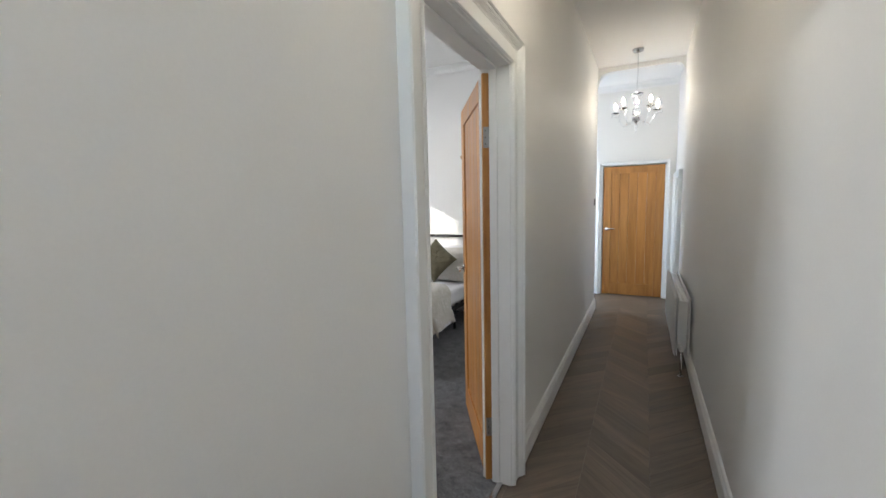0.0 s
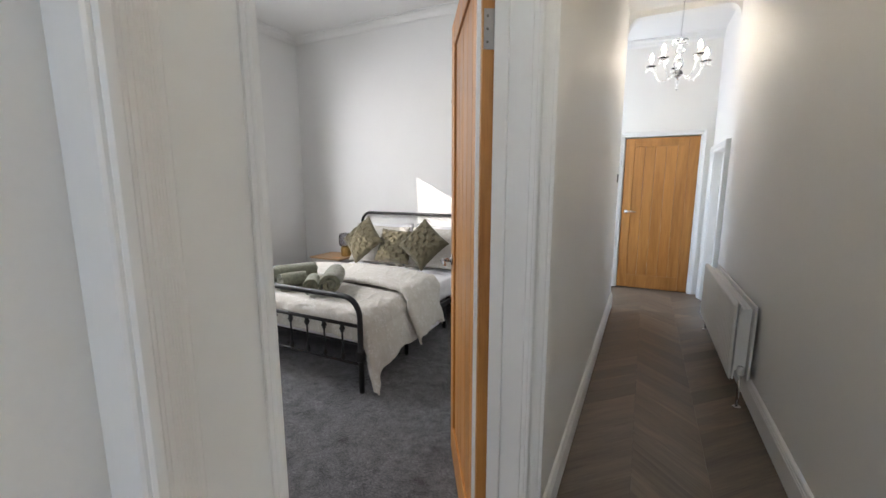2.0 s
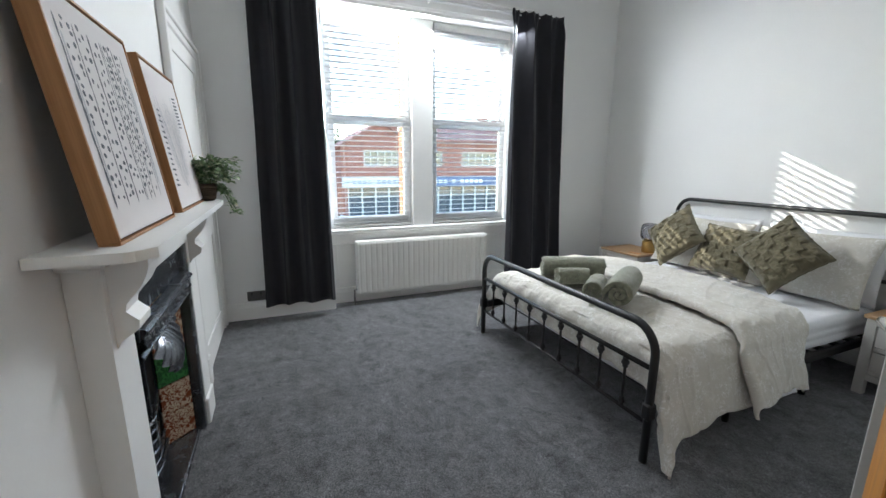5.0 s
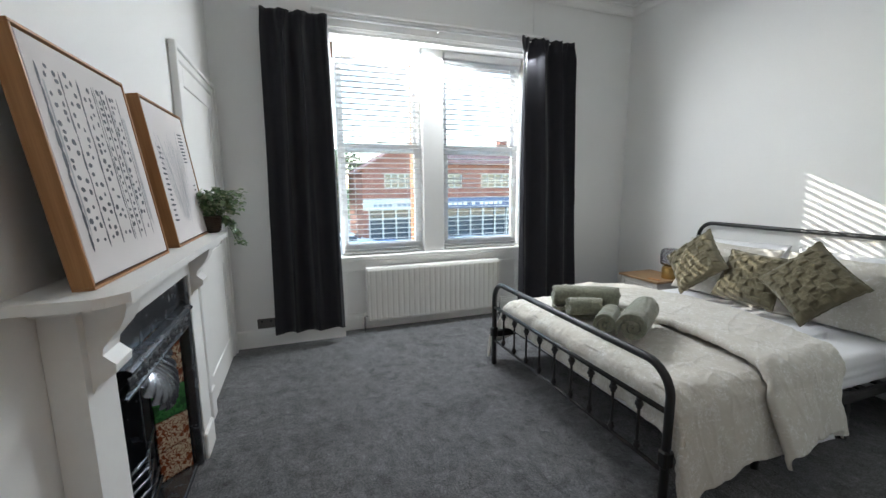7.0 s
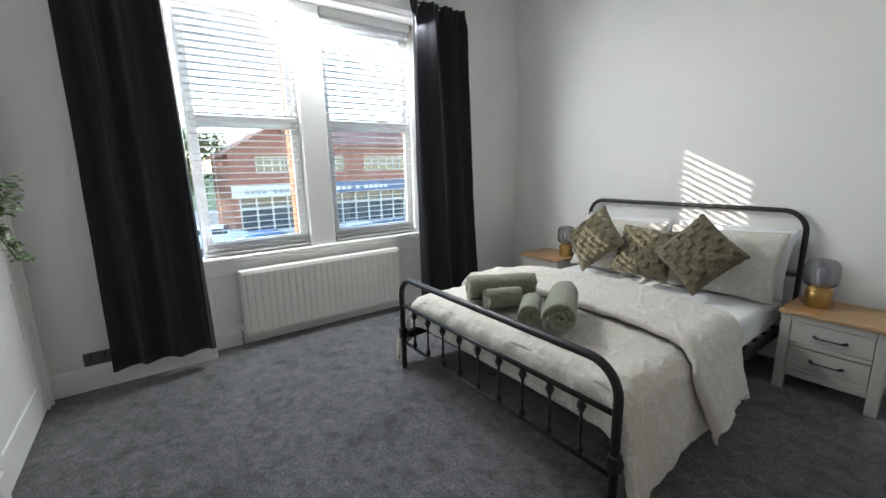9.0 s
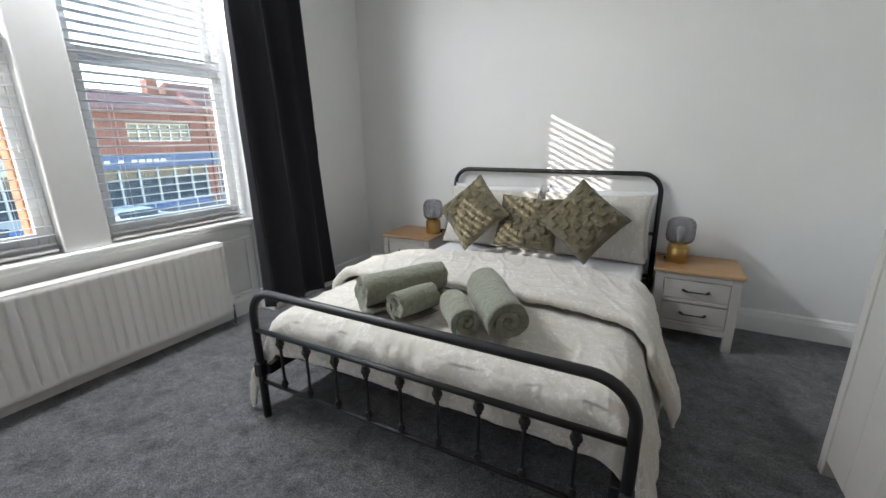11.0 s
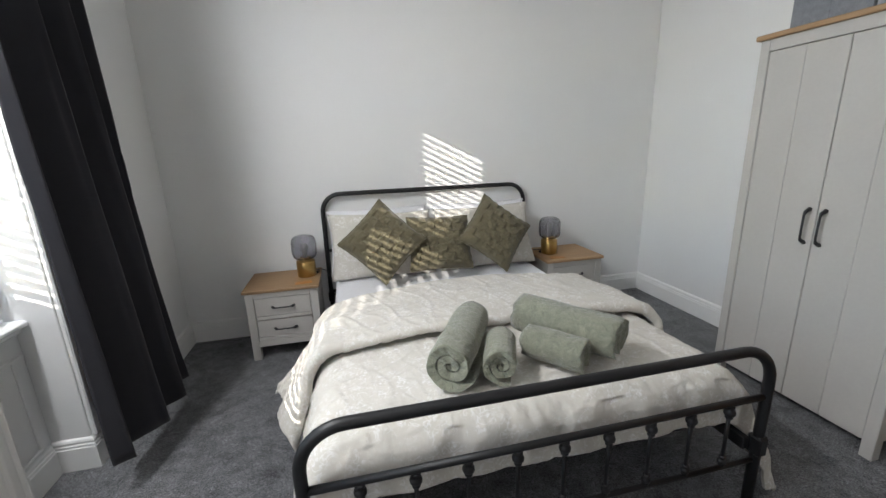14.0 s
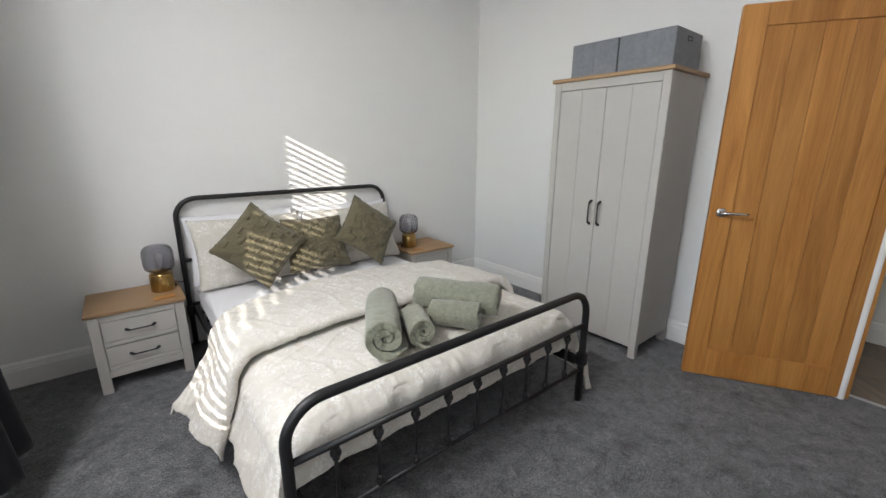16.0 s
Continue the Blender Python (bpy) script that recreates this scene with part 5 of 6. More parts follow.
TILE_BROWN = tile_material("brown_floral_tile", (0.60, 0.47, 0.33), (0.22, 0.055, 0.02))
TILE_GREEN = tile_material("green_glazed_tile", (0.035, 0.20, 0.04), (0.015, 0.085, 0.02))
tile = Build().box(-0.073, 0.073, -0.004, 0.004, -0.0725, 0.0725, 0.003)
brown_tile, green_tile = tile.mesh("tile_brown"), tile.mesh("tile_green")
for s in (-1, 1):
    part("tile_backing", Build().box(-0.078, 0.078, -0.014, -0.005, 0.035, 0.80, 0.002), CAST, ins, m=pose(s * 0.302, -0.02, 0, 0, 0, s * 46))
    for i in range(5):
        me, mt = (green_tile, TILE_GREEN) if i == 2 else (brown_tile, TILE_BROWN)
        part("tile", me, mt, ins, "green glazed relief tile" if i == 2 else "cream tile with brown flowers", m=pose(s * 0.302, -0.02, 0.105 + 0.147 * i, 0, 0, s * 46))

# ---------------------------------------------------------------- pictures on the mantel
CANVAS = cloth("primed_canvas", (0.68, 0.645, 0.64), 900, 6, 0.02, 0.8, 0.1, 0.0)
INK = mottled("grey_blue_paint", (0.07, 0.073, 0.09), 0.7, amount=0.5, scale=30, fine=200, bump=0.1)
INK_PALE = mottled("pale_grey_paint", (0.40, 0.40, 0.42), 0.75, amount=0.25, scale=30, fine=200, bump=0.1)
LIP = mottled("dark_frame_gap", (0.05, 0.035, 0.03), 0.7, amount=0.2, scale=20, fine=120, bump=0.1)


def picture(xc, label, paint):
    S, T = 0.29, 0.045
    t = thing("framed_canvas", label, "picture", pose(xc, 1.122, 1.161, -8.0, 0, 180), "canvases on the mantel")
    b = Build()
    b.box(-S, S, 0, T, 0, 0.008, 0.0012).box(-S, S, 0, T, 0.584, 0.592, 0.0012).box(-S, -S + 0.008, 0, T, 0.0082, 0.5838, 0.0012).box(S - 0.008, S, 0, T, 0.0082, 0.5838, 0.0012)
    part("frame", b, FRAME_WOOD, t, "tan wooden tray frame")
    part("shadow_gap", Build().box(-S + 0.0083, S - 0.0083, 0.014, T, 0.0083, 0.5837, 0.0005), LIP, t)
    part("canvas", Build().box(-S + 0.014, S - 0.014, 0.002, 0.0138, 0.014, 0.578, 0.002), CANVAS, t, "off-white canvas")
    for name, mat_, marks in paint:
        bb = Build()
        for x, z, w_, h_, a in marks:
            n = 8 if max(w_, h_) < 0.06 else 4
            c0 = len(bb.v)
            ca, sa = math.cos(a), math.sin(a)
            for k in range(n):
                q = 2 * math.pi * (k + 0.5) / n
                e = 0.9 + random.random() * 0.25
                px, pz = math.cos(q) * w_ / 2 * e * (1.3 if n == 4 else 1.1), math.sin(q) * h_ / 2 * e * (1.3 if n == 4 else 1.1)
                bb.v.append((max(-0.268, min(0.268, x + px * ca - pz * sa)), 0.0013, max(0.024, min(0.556, z + px * sa + pz * ca))))
            bb.face([c0 + k for k in range(n)])
        tagged(part(name, bb, mat_, t, "painted brush marks"), kind="stuff")
    return t


rng = random.Random(4)
dots, lines, pale = [], [], []
cols = [-0.20, -0.165, -0.115, -0.085, -0.03, 0.0, 0.055, 0.095, 0.14, 0.165]
for i, x in enumerate(cols):
    z = 0.09
    while z < 0.50:
        z += rng.uniform(0.016, 0.03)
        if rng.random() < 0.85:
            dots.append((x + rng.uniform(-0.006, 0.006), z, rng.uniform(0.010, 0.02), rng.uniform(0.008, 0.015), rng.uniform(-0.2, 0.2)))
for x, w_ in ((-0.235, 0.013), (-0.14, 0.009), (-0.056, 0.010), (0.026, 0.008), (0.04, 0.005), (0.075, 0.008), (0.118, 0.009), (0.19, 0.006)):
    for k in range(9):
        lines.append((x + rng.uniform(-0.002, 0.002), 0.11 + k * 0.048, w_ * rng.uniform(0.6, 1.1), 0.052, rng.uniform(-0.03, 0.03)))
for x in (-0.22, 0.205, 0.215, 0.13):
    pale.append((x, 0.30 + rng.uniform(-0.03, 0.03), 0.008, 0.36, 0))
picture(-2.192, "square framed canvas painted with grey dots and stripes", (("dots", INK, dots), ("stripes", INK, lines), ("faint_stripes", INK_PALE, pale)))
dash, field = [], []
for k in range(9):
    dash.append((0.165, 0.49 - k * 0.016, 0.085 - 0.003 * k, 0.008, 0.06))
for k in range(15):
    dash.append((-0.205 - 0.001 * k, 0.40 - k * 0.021, 0.035 + 0.012 * (k % 3), 0.008, -0.05))
for k in range(6):
    dash.append((0.215, 0.25 - k * 0.022, 0.035, 0.008, 0.1))
for k in range(26):
    a = -0.55 + 0.045 * k
    field.append((0.10 - 0.011 * k + rng.uniform(-0.01, 0.01), 0.27 + rng.uniform(-0.03, 0.03), rng.uniform(0.003, 0.008), rng.uniform(0.22, 0.40), a * 0.8))
picture(-2.912, "square framed canvas painted with grey dashes and slanting lines", (("dashes", INK, dash), ("brush_field", INK_PALE, field)))

# ---------------------------------------------------------------- trailing plant in a basket
WICKER = wood("dark_wicker", (0.03, 0.018, 0.012), (0.085, 0.05, 0.03), 0.7, axis=0, across=40)


def leaf_material():
    s = Shade("variegated_leaf", (0.07, 0.14, 0.05), 0.45)
    info = s.t.nodes.new("ShaderNodeNewGeometry")
    edge = s.noise(60, 2, 0.6)
    tone = s.ramp(info.outputs["Random Per Island"], [(0.0, (0.05, 0.12, 0.045)), (0.5, (0.12, 0.22, 0.09)), (0.85, (0.26, 0.36, 0.18)), (1.0, (0.5, 0.53, 0.36))])
    s.colour(s.mix(tone, (0.50, 0.52, 0.38), s.ramp(edge, [(0.55, (0, 0, 0)), (0.66, (0.8, 0.8, 0.8))])))
    s.p.inputs["Subsurface Weight"].default_value = 0.05
    return s.mat


plant = thing("potted_plant", "small trailing variegated plant in a dark wicker pot", "plant", pose(-3.205, 1.125, 1.161))
b = Build().lathe([(0.0, 0.0), (0.040, 0.0), (0.046, 0.01), (0.056, 0.075), (0.058, 0.085), (0.052, 0.088), (0.048, 0.078), (0.0, 0.076)], 28)
for k in range(7):
    r = 0.046 + 0.0018 * k
    b.tube([(r * math.cos(w * math.pi / 14) * (1.02 + 0.012 * (-1) ** w), r * math.sin(w * math.pi / 14) * (1.02 + 0.012 * (-1) ** w), 0.012 + k * 0.011) for w in range(28)], 0.0045, 5, closed=True)
part("pot", b, WICKER, plant, "dark woven pot")
rng = random.Random(9)
stems, leaves = Build(), Build()


def add_leaf(b, p, way, up, ln, wd):
    way = way.normalized()
    side = way.cross(up).normalized()
    nrm = side.cross(way)
    c0 = len(b.v)
    for t, k, lift in ((0, 0.0, 0), (0.3, 0.42, 0.06), (0.62, 0.5, 0.05), (1.0, 0.0, -0.10)):
        mid = p + way * ln * t + nrm * ln * lift
        if k:
            b.v.extend([tuple(mid - side * wd * k + nrm * wd * 0.12), tuple(mid - nrm * 0.0), tuple(mid + side * wd * k + nrm * wd * 0.12)])
        else:
            b.v.append(tuple(mid))
    for f in ((0, 1, 2), (0, 2, 3), (1, 4, 5, 2), (2, 5, 6, 3), (4, 7, 5), (5, 7, 6)):
        b.face([c0 + q for q in f], True)


for k in range(78):
    az = rng.uniform(0, 2 * math.pi)
    reach = rng.uniform(0.07, 0.18)
    rise = rng.uniform(0.04, 0.17)
    droop = rng.uniform(0.0, 0.07)
    out = Vector((math.cos(az), math.sin(az), 0))
    if out.y < -0.25:
        reach *= 0.4
    if out.x > 0.3:
        reach *= 0.55
    if k % 9 == 0:
        out, reach, rise, droop = Vector((rng.uniform(-0.5, 0.1), 0.9, 0)).normalized(), rng.uniform(0.10, 0.13), 0.03, rng.uniform(0.13, 0.19)
    pts = []
    for i in range(7):
        t = i / 6
        pts.append(Vector((0, 0, 0.078)) + out * (0.02 + reach * t) + Vector((0, 0, rise * math.sin(t * math.pi * 0.62) - droop * t * t)))
    stems.tube(pts, 0.0012, 4)
    for i in range(2, 7):
        for q in range(2):
            w = Vector((rng.uniform(-1, 1), rng.uniform(-1, 1), rng.uniform(-0.5, 0.4))) + out * 0.6
            add_leaf(leaves, pts[i], w, Vector((rng.uniform(-0.3, 0.3), rng.uniform(-0.3, 0.3), 1)), rng.uniform(0.026, 0.044), rng.uniform(0.020, 0.030))
part("stems", stems, leaf_material(), plant)
part("leaves", leaves.mesh("leaves", tidy=False), leaf_material(), plant)

# ---------------------------------------------------------------- press cupboard beside the chimney
cup = thing("door_press_cupboard", "white panelled press cupboard door beside the fireplace", "cupboard door", kind="structure")
cx0, cx1, ct = -4.35, -3.45, 2.085
b = Build()
for x0, x1, z0, z1 in ((cx0, cx0 + 0.1, 0.02, ct), (cx1 - 0.1, cx1, 0.02, ct), (cx0 + 0.1, cx1 - 0.1, 0.02, 0.2), (cx0 + 0.1, cx1 - 0.1, 0.82, 0.97), (cx0 + 0.1, cx1 - 0.1, ct - 0.11, ct)):
    b.box(x0, x1, YF + 0.002, YF + 0.02, z0, z1, 0.003)
part("door_frame", b, GLOSS, cup)
for x0, x1 in ((cx0 + 0.1, cx1 - 0.1),):
    for z0, z1 in ((0.2, 0.82), (0.97, ct - 0.11)):
        part("panel", Build().box(x0, x1, YF + 0.001, YF + 0.012, z0, z1, 0.002), GLOSS, cup)
b = Build()
for a0, a1, d_ in ((0.0, 0.082, 0.024), (0.055, 0.085, 0.04), (0.004, 0.018, 0.03)):
    b.box(cx1 + a0, cx1 + a1, YF + 0.001, YF + d_, 0.004, ct + a1, 0.004)
    b.box(cx0 - a1, cx0 - a0, YF + 0.001, YF + d_, 0.004, ct + a1, 0.004)
    b.box(cx0 - a0, cx1 + a0, YF + 0.001, YF + d_, ct + a0, ct + a1, 0.004)
b.box(cx1 - 0.004, cx1 + 0.09, YF + 0.001, YF + 0.046, 0.004, 0.19, 0.005)
part("casing", b, GLOSS, cup)

# ---------------------------------------------------------------- hall chandelier
CH = Vector((-0.10, 5.33, 0))
chan = thing("chandelier", "small five-arm crystal chandelier with lit candle bulbs", "chandelier", pose(CH.x, CH.y, 0))
part("ceiling_rose", Build().lathe([(0.0, ZH), (0.058, ZH), (0.06, ZH - 0.012), (0.05, ZH - 0.028), (0.012, ZH - 0.038), (0.0, ZH - 0.038)], 32), CHROME, chan)
b = Build()
z = ZH - 0.04
k = 0
while z > 2.68:
    ax = 0.006
    pts = [((ax * math.cos(w * math.pi / 6)) * (1 if k % 2 else 0) + 0.004 * math.sin(z * 9), (ax * math.cos(w * math.pi / 6)) * (0 if k % 2 else 1), z - 0.012 + 0.014 * math.sin(w * math.pi / 6)) for w in range(12)]
    b.tube(pts, 0.0016, 5, closed=True)
    z -= 0.021
    k += 1
part("chain", b, CHROME, chan)
b = Build().lathe([(0.0, 2.69), (0.02, 2.685), (0.06, 2.67), (0.062, 2.662), (0.02, 2.65), (0.014, 2.63), (0.03, 2.60), (0.036, 2.575), (0.02, 2.55), (0.014, 2.53), (0.03, 2.50), (0.04, 2.47), (0.03, 2.44), (0.016, 2.42), (0.035, 2.40), (0.042, 2.385), (0.03, 2.365), (0.012, 2.35), (0.0, 2.345)], 24, rib=8, depth=0.06)
part("column", b, CRYSTAL, chan, "moulded glass column")
part("hub", Build().lathe([(0.0, 2.41), (0.028, 2.41), (0.03, 2.40), (0.03, 2.375), (0.02, 2.365), (0.0, 2.36)], 24), CHROME, chan)


def drop_mesh(name, h, r):
    return Build().lathe([(0.0, 0.0), (r * 0.35, -h * 0.2), (r, -h * 0.65), (r * 0.8, -h * 0.86), (0.0, -h)], 6).mesh(name)


drop_a, drop_b = drop_mesh("crystal_drop", 0.042, 0.010), drop_mesh("crystal_bead", 0.018, 0.008)
for i in range(5):
    w = 2 * math.pi * i / 5 + 0.35
    o = Vector((math.cos(w), math.sin(w), 0))
    pts = []
    for j in range(15):
        t = j / 14
        pts.append(o * (0.025 + 0.205 * t) + Vector((0, 0, 2.39 - 0.055 * math.sin(t * math.pi * 1.05) + 0.075 * smooth(0.55, 1.0, t))))
    arm = part("arm", Build().tube(pts, 0.0065, 8), CRYSTAL, chan, "curved glass arm")
    e = pts[-1]
    part("drip_pan", Build().lathe([(0.0, e.z), (0.012, e.z), (0.042, e.z + 0.010), (0.045, e.z + 0.014), (0.04, e.z + 0.014), (0.0, e.z + 0.005)], 20, (e.x, e.y, 0), rib=10, depth=0.08), CRYSTAL, arm)
    part("candle_tube", Build().lathe([(0.0, e.z + 0.006), (0.0105, e.z + 0.006), (0.0105, e.z + 0.052), (0.0, e.z + 0.052)], 14, (e.x, e.y, 0)), GLOSS, arm)
    part("bulb", Build().lathe([(0.0, e.z + 0.052), (0.009, e.z + 0.053), (0.016, e.z + 0.072), (0.0165, e.z + 0.084), (0.011, e.z + 0.105), (0.004, e.z + 0.122), (0.0, e.z + 0.125)], 16, (e.x, e.y, 0)), BULB, arm, "glowing candle bulb")
    for j in range(4):
        a = w + math.pi / 2 * j
        part("crystal_drop", drop_a, CRYSTAL, arm, m=pose(e.x + 0.04 * math.cos(a), e.y + 0.04 * math.sin(a), e.z + 0.006))
    for j in (5, 8, 11):
        part("crystal_bead", drop_b, CRYSTAL, arm, m=pose(pts[j].x, pts[j].y, pts[j].z - 0.006))
    q = o.cross(Vector((0, 0, 1)))
    part("crystal_drop", drop_a, CRYSTAL, arm, m=pose(o.x * 0.06, o.y * 0.06, 2.665))
part("finial", Build().lathe([(0.0, 2.345), (0.012, 2.335), (0.018, 2.31), (0.012, 2.285), (0.004, 2.272), (0.012, 2.262), (0.009, 2.248), (0.0, 2.24)], 12), CRYSTAL, chan)
copy_thing(chan, pose(-0.03, 1.78, 0))

# ---------------------------------------------------------------- street outside
GZ = -3.4
TARMAC = mottled("asphalt", (0.055, 0.055, 0.057), 0.9, amount=0.3, scale=0.4, fine=12, bump=0.4, dist=0.01)
PAVING = mottled("grey_paving", (0.22, 0.21, 0.20), 0.85, amount=0.15, scale=0.7, fine=9, bump=0.3, dist=0.01)
GRASS = mottled("verge_grass", (0.06, 0.10, 0.03), 0.95, amount=0.35, scale=0.8, fine=14, bump=0.6, dist=0.03)
FAR_BRICK = mottled("red_facade_brick", (0.24, 0.105, 0.08), 0.85, amount=0.18, scale=1.2, fine=16, bump=0.3, dist=0.01)
TILES = mottled("red_roof_tiles", (0.21, 0.10, 0.08), 0.85, amount=0.22, scale=1.5, fine=10, bump=0.5, dist=0.02)
FASCIA_BLUE = mottled("navy_fascia", (0.07, 0.11, 0.22), 0.5, amount=0.1, scale=2, fine=20, bump=0.05)
FASCIA_WHITE = mottled("white_fascia", (0.5, 0.5, 0.49), 0.5, amount=0.05, scale=2, fine=20, bump=0.05)
FASCIA_GREY = mottled("grey_fascia", (0.16, 0.20, 0.26), 0.5, amount=0.1, scale=2, fine=20, bump=0.05)
SHOPGLASS = mottled("shop_glass", (0.06, 0.075, 0.09), 0.06, amount=0.3, scale=1.2, fine=6, bump=0.0)
LETTER = mottled("white_lettering", (0.75, 0.75, 0.75), 0.5, amount=0.03, scale=5, fine=40, bump=0.0)
structure("ground", Build().box(-1500, -4.95, -1500, 1500, GZ - 0.5, GZ - 0.12, 0), GRASS, "open ground beyond the street", "ground")
structure("road", Build().box(-27.5, -11.0, -400, 400, GZ - 0.3, GZ, 0.01), TARMAC, "worn grey asphalt street", "road")
structure("pavement_near", Build().box(-10.99, -4.95, -300, 300, GZ - 0.3, GZ + 0.12, 0.02), PAVING, "grey paved footway below the window", "pavement")
structure("pavement_far", Build().box(-60, -27.51, -300, 300, GZ - 0.3, GZ + 0.12, 0.02), PAVING, "grey paved forecourt before the shops", "pavement")


def shop(name, y0, y1, ridge, eave, gable, windows, fascia, letters, label, x=-32.0, depth=9.0):
    t = thing(name, label, "building", pose(x, 0, GZ + 0.12))
    e, r = eave - GZ - 0.12, ridge - GZ - 0.12
    f0, f1 = -0.45 - GZ - 0.12, 0.42 - GZ - 0.12
    b = Build()
    wz0, wz1 = 1.22 - GZ - 0.12, 2.40 - GZ - 0.12
    ys = [y0] + [q for w_ in windows for q in w_] + [y1]
    b.box(-0.3, 0, y0, y1, f1, wz0, 0.01).box(-0.3, 0, y0, y1, wz1, e, 0.01)
    for i in range(0, len(ys), 2):
        b.box(-0.3, 0, ys[i], ys[i + 1], wz0 + 0.001, wz1 - 0.001, 0.01)
    b.box(-depth, -0.31, y0, y1, 0, e, 0.01)
    for q0, q1 in ((y0, y0 + 0.4), (y1 - 0.4, y1)):
        b.box(-0.3, 0.02, q0, q1, 0, f0, 0.01)
    if gable:
        m = (y0 + y1) / 2
        b.prism([(y0, e), (y1, e), (m, r)], 0, -0.3, -0.01)
    part("wall", b, FAR_BRICK, t)
    b = Build()
    if gable:
        m = (y0 + y1) / 2
        b.prism([(y0 - 0.4, e - 0.2), (y0 - 0.4, e - 0.05), (m, r + 0.2), (y1 + 0.4, e - 0.05), (y1 + 0.4, e - 0.2), (m, r + 0.02)], 0, -depth, 0.25)
    else:
        b.prism([(e - 0.1, 0.35), (e + 0.05, 0.35), (r, -depth / 2), (e + 0.05, -depth - 0.35), (e - 0.1, -depth - 0.35)], 1, y0, y1)
    roof = part("roof", b, TILES, t)
    part("chimney", Build().box(-depth / 2 - 0.4, -depth / 2 + 0.4, y1 - 1.4, y1 - 0.6, r - 1.0, r + 0.9, 0.02), FAR_BRICK, roof)
    for w0, w1 in windows:
        wn = part("window", Build().box(-0.22, -0.18, w0 + 0.05, w1 - 0.05, wz0 + 0.05, wz1 - 0.05, 0.005), SHOPGLASS, t)
        fb = Build().box(-0.2, -0.08, w0, w0 + 0.1, wz0, wz1, 0.01).box(-0.2, -0.08, w1 - 0.1, w1, wz0, wz1, 0.01).box(-0.2, -0.08, w0 + 0.1, w1 - 0.1, wz0, wz0 + 0.1, 0.01).box(-0.2, -0.08, w0 + 0.1, w1 - 0.1, wz1 - 0.1, wz1, 0.01)
        n = max(2, round((w1 - w0) / 0.62))
        for i in range(1, n):
            yy = w0 + (w1 - w0) * i / n
            fb.box(-0.19, -0.09, yy - 0.045, yy + 0.045, wz0 + 0.1, wz1 - 0.1, 0.008)
        fb.box(-0.185, -0.10, w0 + 0.1, w1 - 0.1, (wz0 + wz1) / 2 - 0.035, (wz0 + wz1) / 2 + 0.035, 0.008)
        part("frame", fb, FASCIA_WHITE, wn)
    board = part("fascia", Build().box(-0.25, 0.15, y0 + 0.02, y1 - 0.02, f0, f1, 0.02), fascia, t)
    lb = Build()
    for l0, l1 in letters:
        lb.box(0.151, 0.17, l0, l1, f0 + 0.3, f1 - 0.3, 0.005)
    if letters:
        part("lettering", lb, LETTER if fascia is not FASCIA_WHITE else FASCIA_GREY, board, "row of plain sign letters")
    part("shop_window", Build().box(-0.2, -0.15, y0 + 0.4, y1 - 0.4, 0.5, f0, 0.01), SHOPGLASS, t)
    part("stall_riser", Build().box(-0.3, -0.05, y0 + 0.4, y1 - 0.4, 0.0, 0.5, 0.01), fascia, t)
    sb = Build()
    n = max(3, round((y1 - y0) / 1.3))
    for i in range(n + 1):
        yy = y0 + 0.45 + (y1 - y0 - 0.9) * i / n
        sb.box(-0.16, -0.02, yy - 0.06, yy + 0.06, 0.5, f0, 0.01)
    sb.box(-0.16, -0.03, y0 + 0.4, y1 - 0.4, f0 - 0.75, f0 - 0.65, 0.01)
    part("glazing_bars", sb, FASCIA_WHITE, t)
    return t


def bars(y0, widths, gap=0.12):
    out, y = [], y0
    for w_ in widths:
        if w_ > 0:
            out.append((y, y + w_))
        y += abs(w_) + gap
    return out


shop("shop_building", 6.1, 12.3, 4.35, 2.6, True, ((7.8, 10.6),), FASCIA_WHITE, bars(6.9, [0.26] * 4 + [-0.2] + [0.3] * 5), "gabled red brick shop with a white fascia")
shop("shop_building", 12.35, 21.2, 4.75, 3.2, False, ((13.0, 14.3), (16.0, 20.0)), FASCIA_BLUE, bars(13.0, [0.32] * 4 + [-0.2, 0.3, -0.2] + [0.32] * 5), "red brick shop with navy fascia and white windows")
shop("shop_building", 21.25, 30.5, 5.6, 3.3, False, ((22.0, 24.5), (26.5, 29.0)), FASCIA_GREY, [], "red brick shop with a grey fascia")
shop("shop_building", 30.55, 41.0, 5.2, 3.0, False, ((32.0, 35.0), (37.0, 39.5)), FASCIA_BLUE, [], "red brick shop at the far end of the parade")


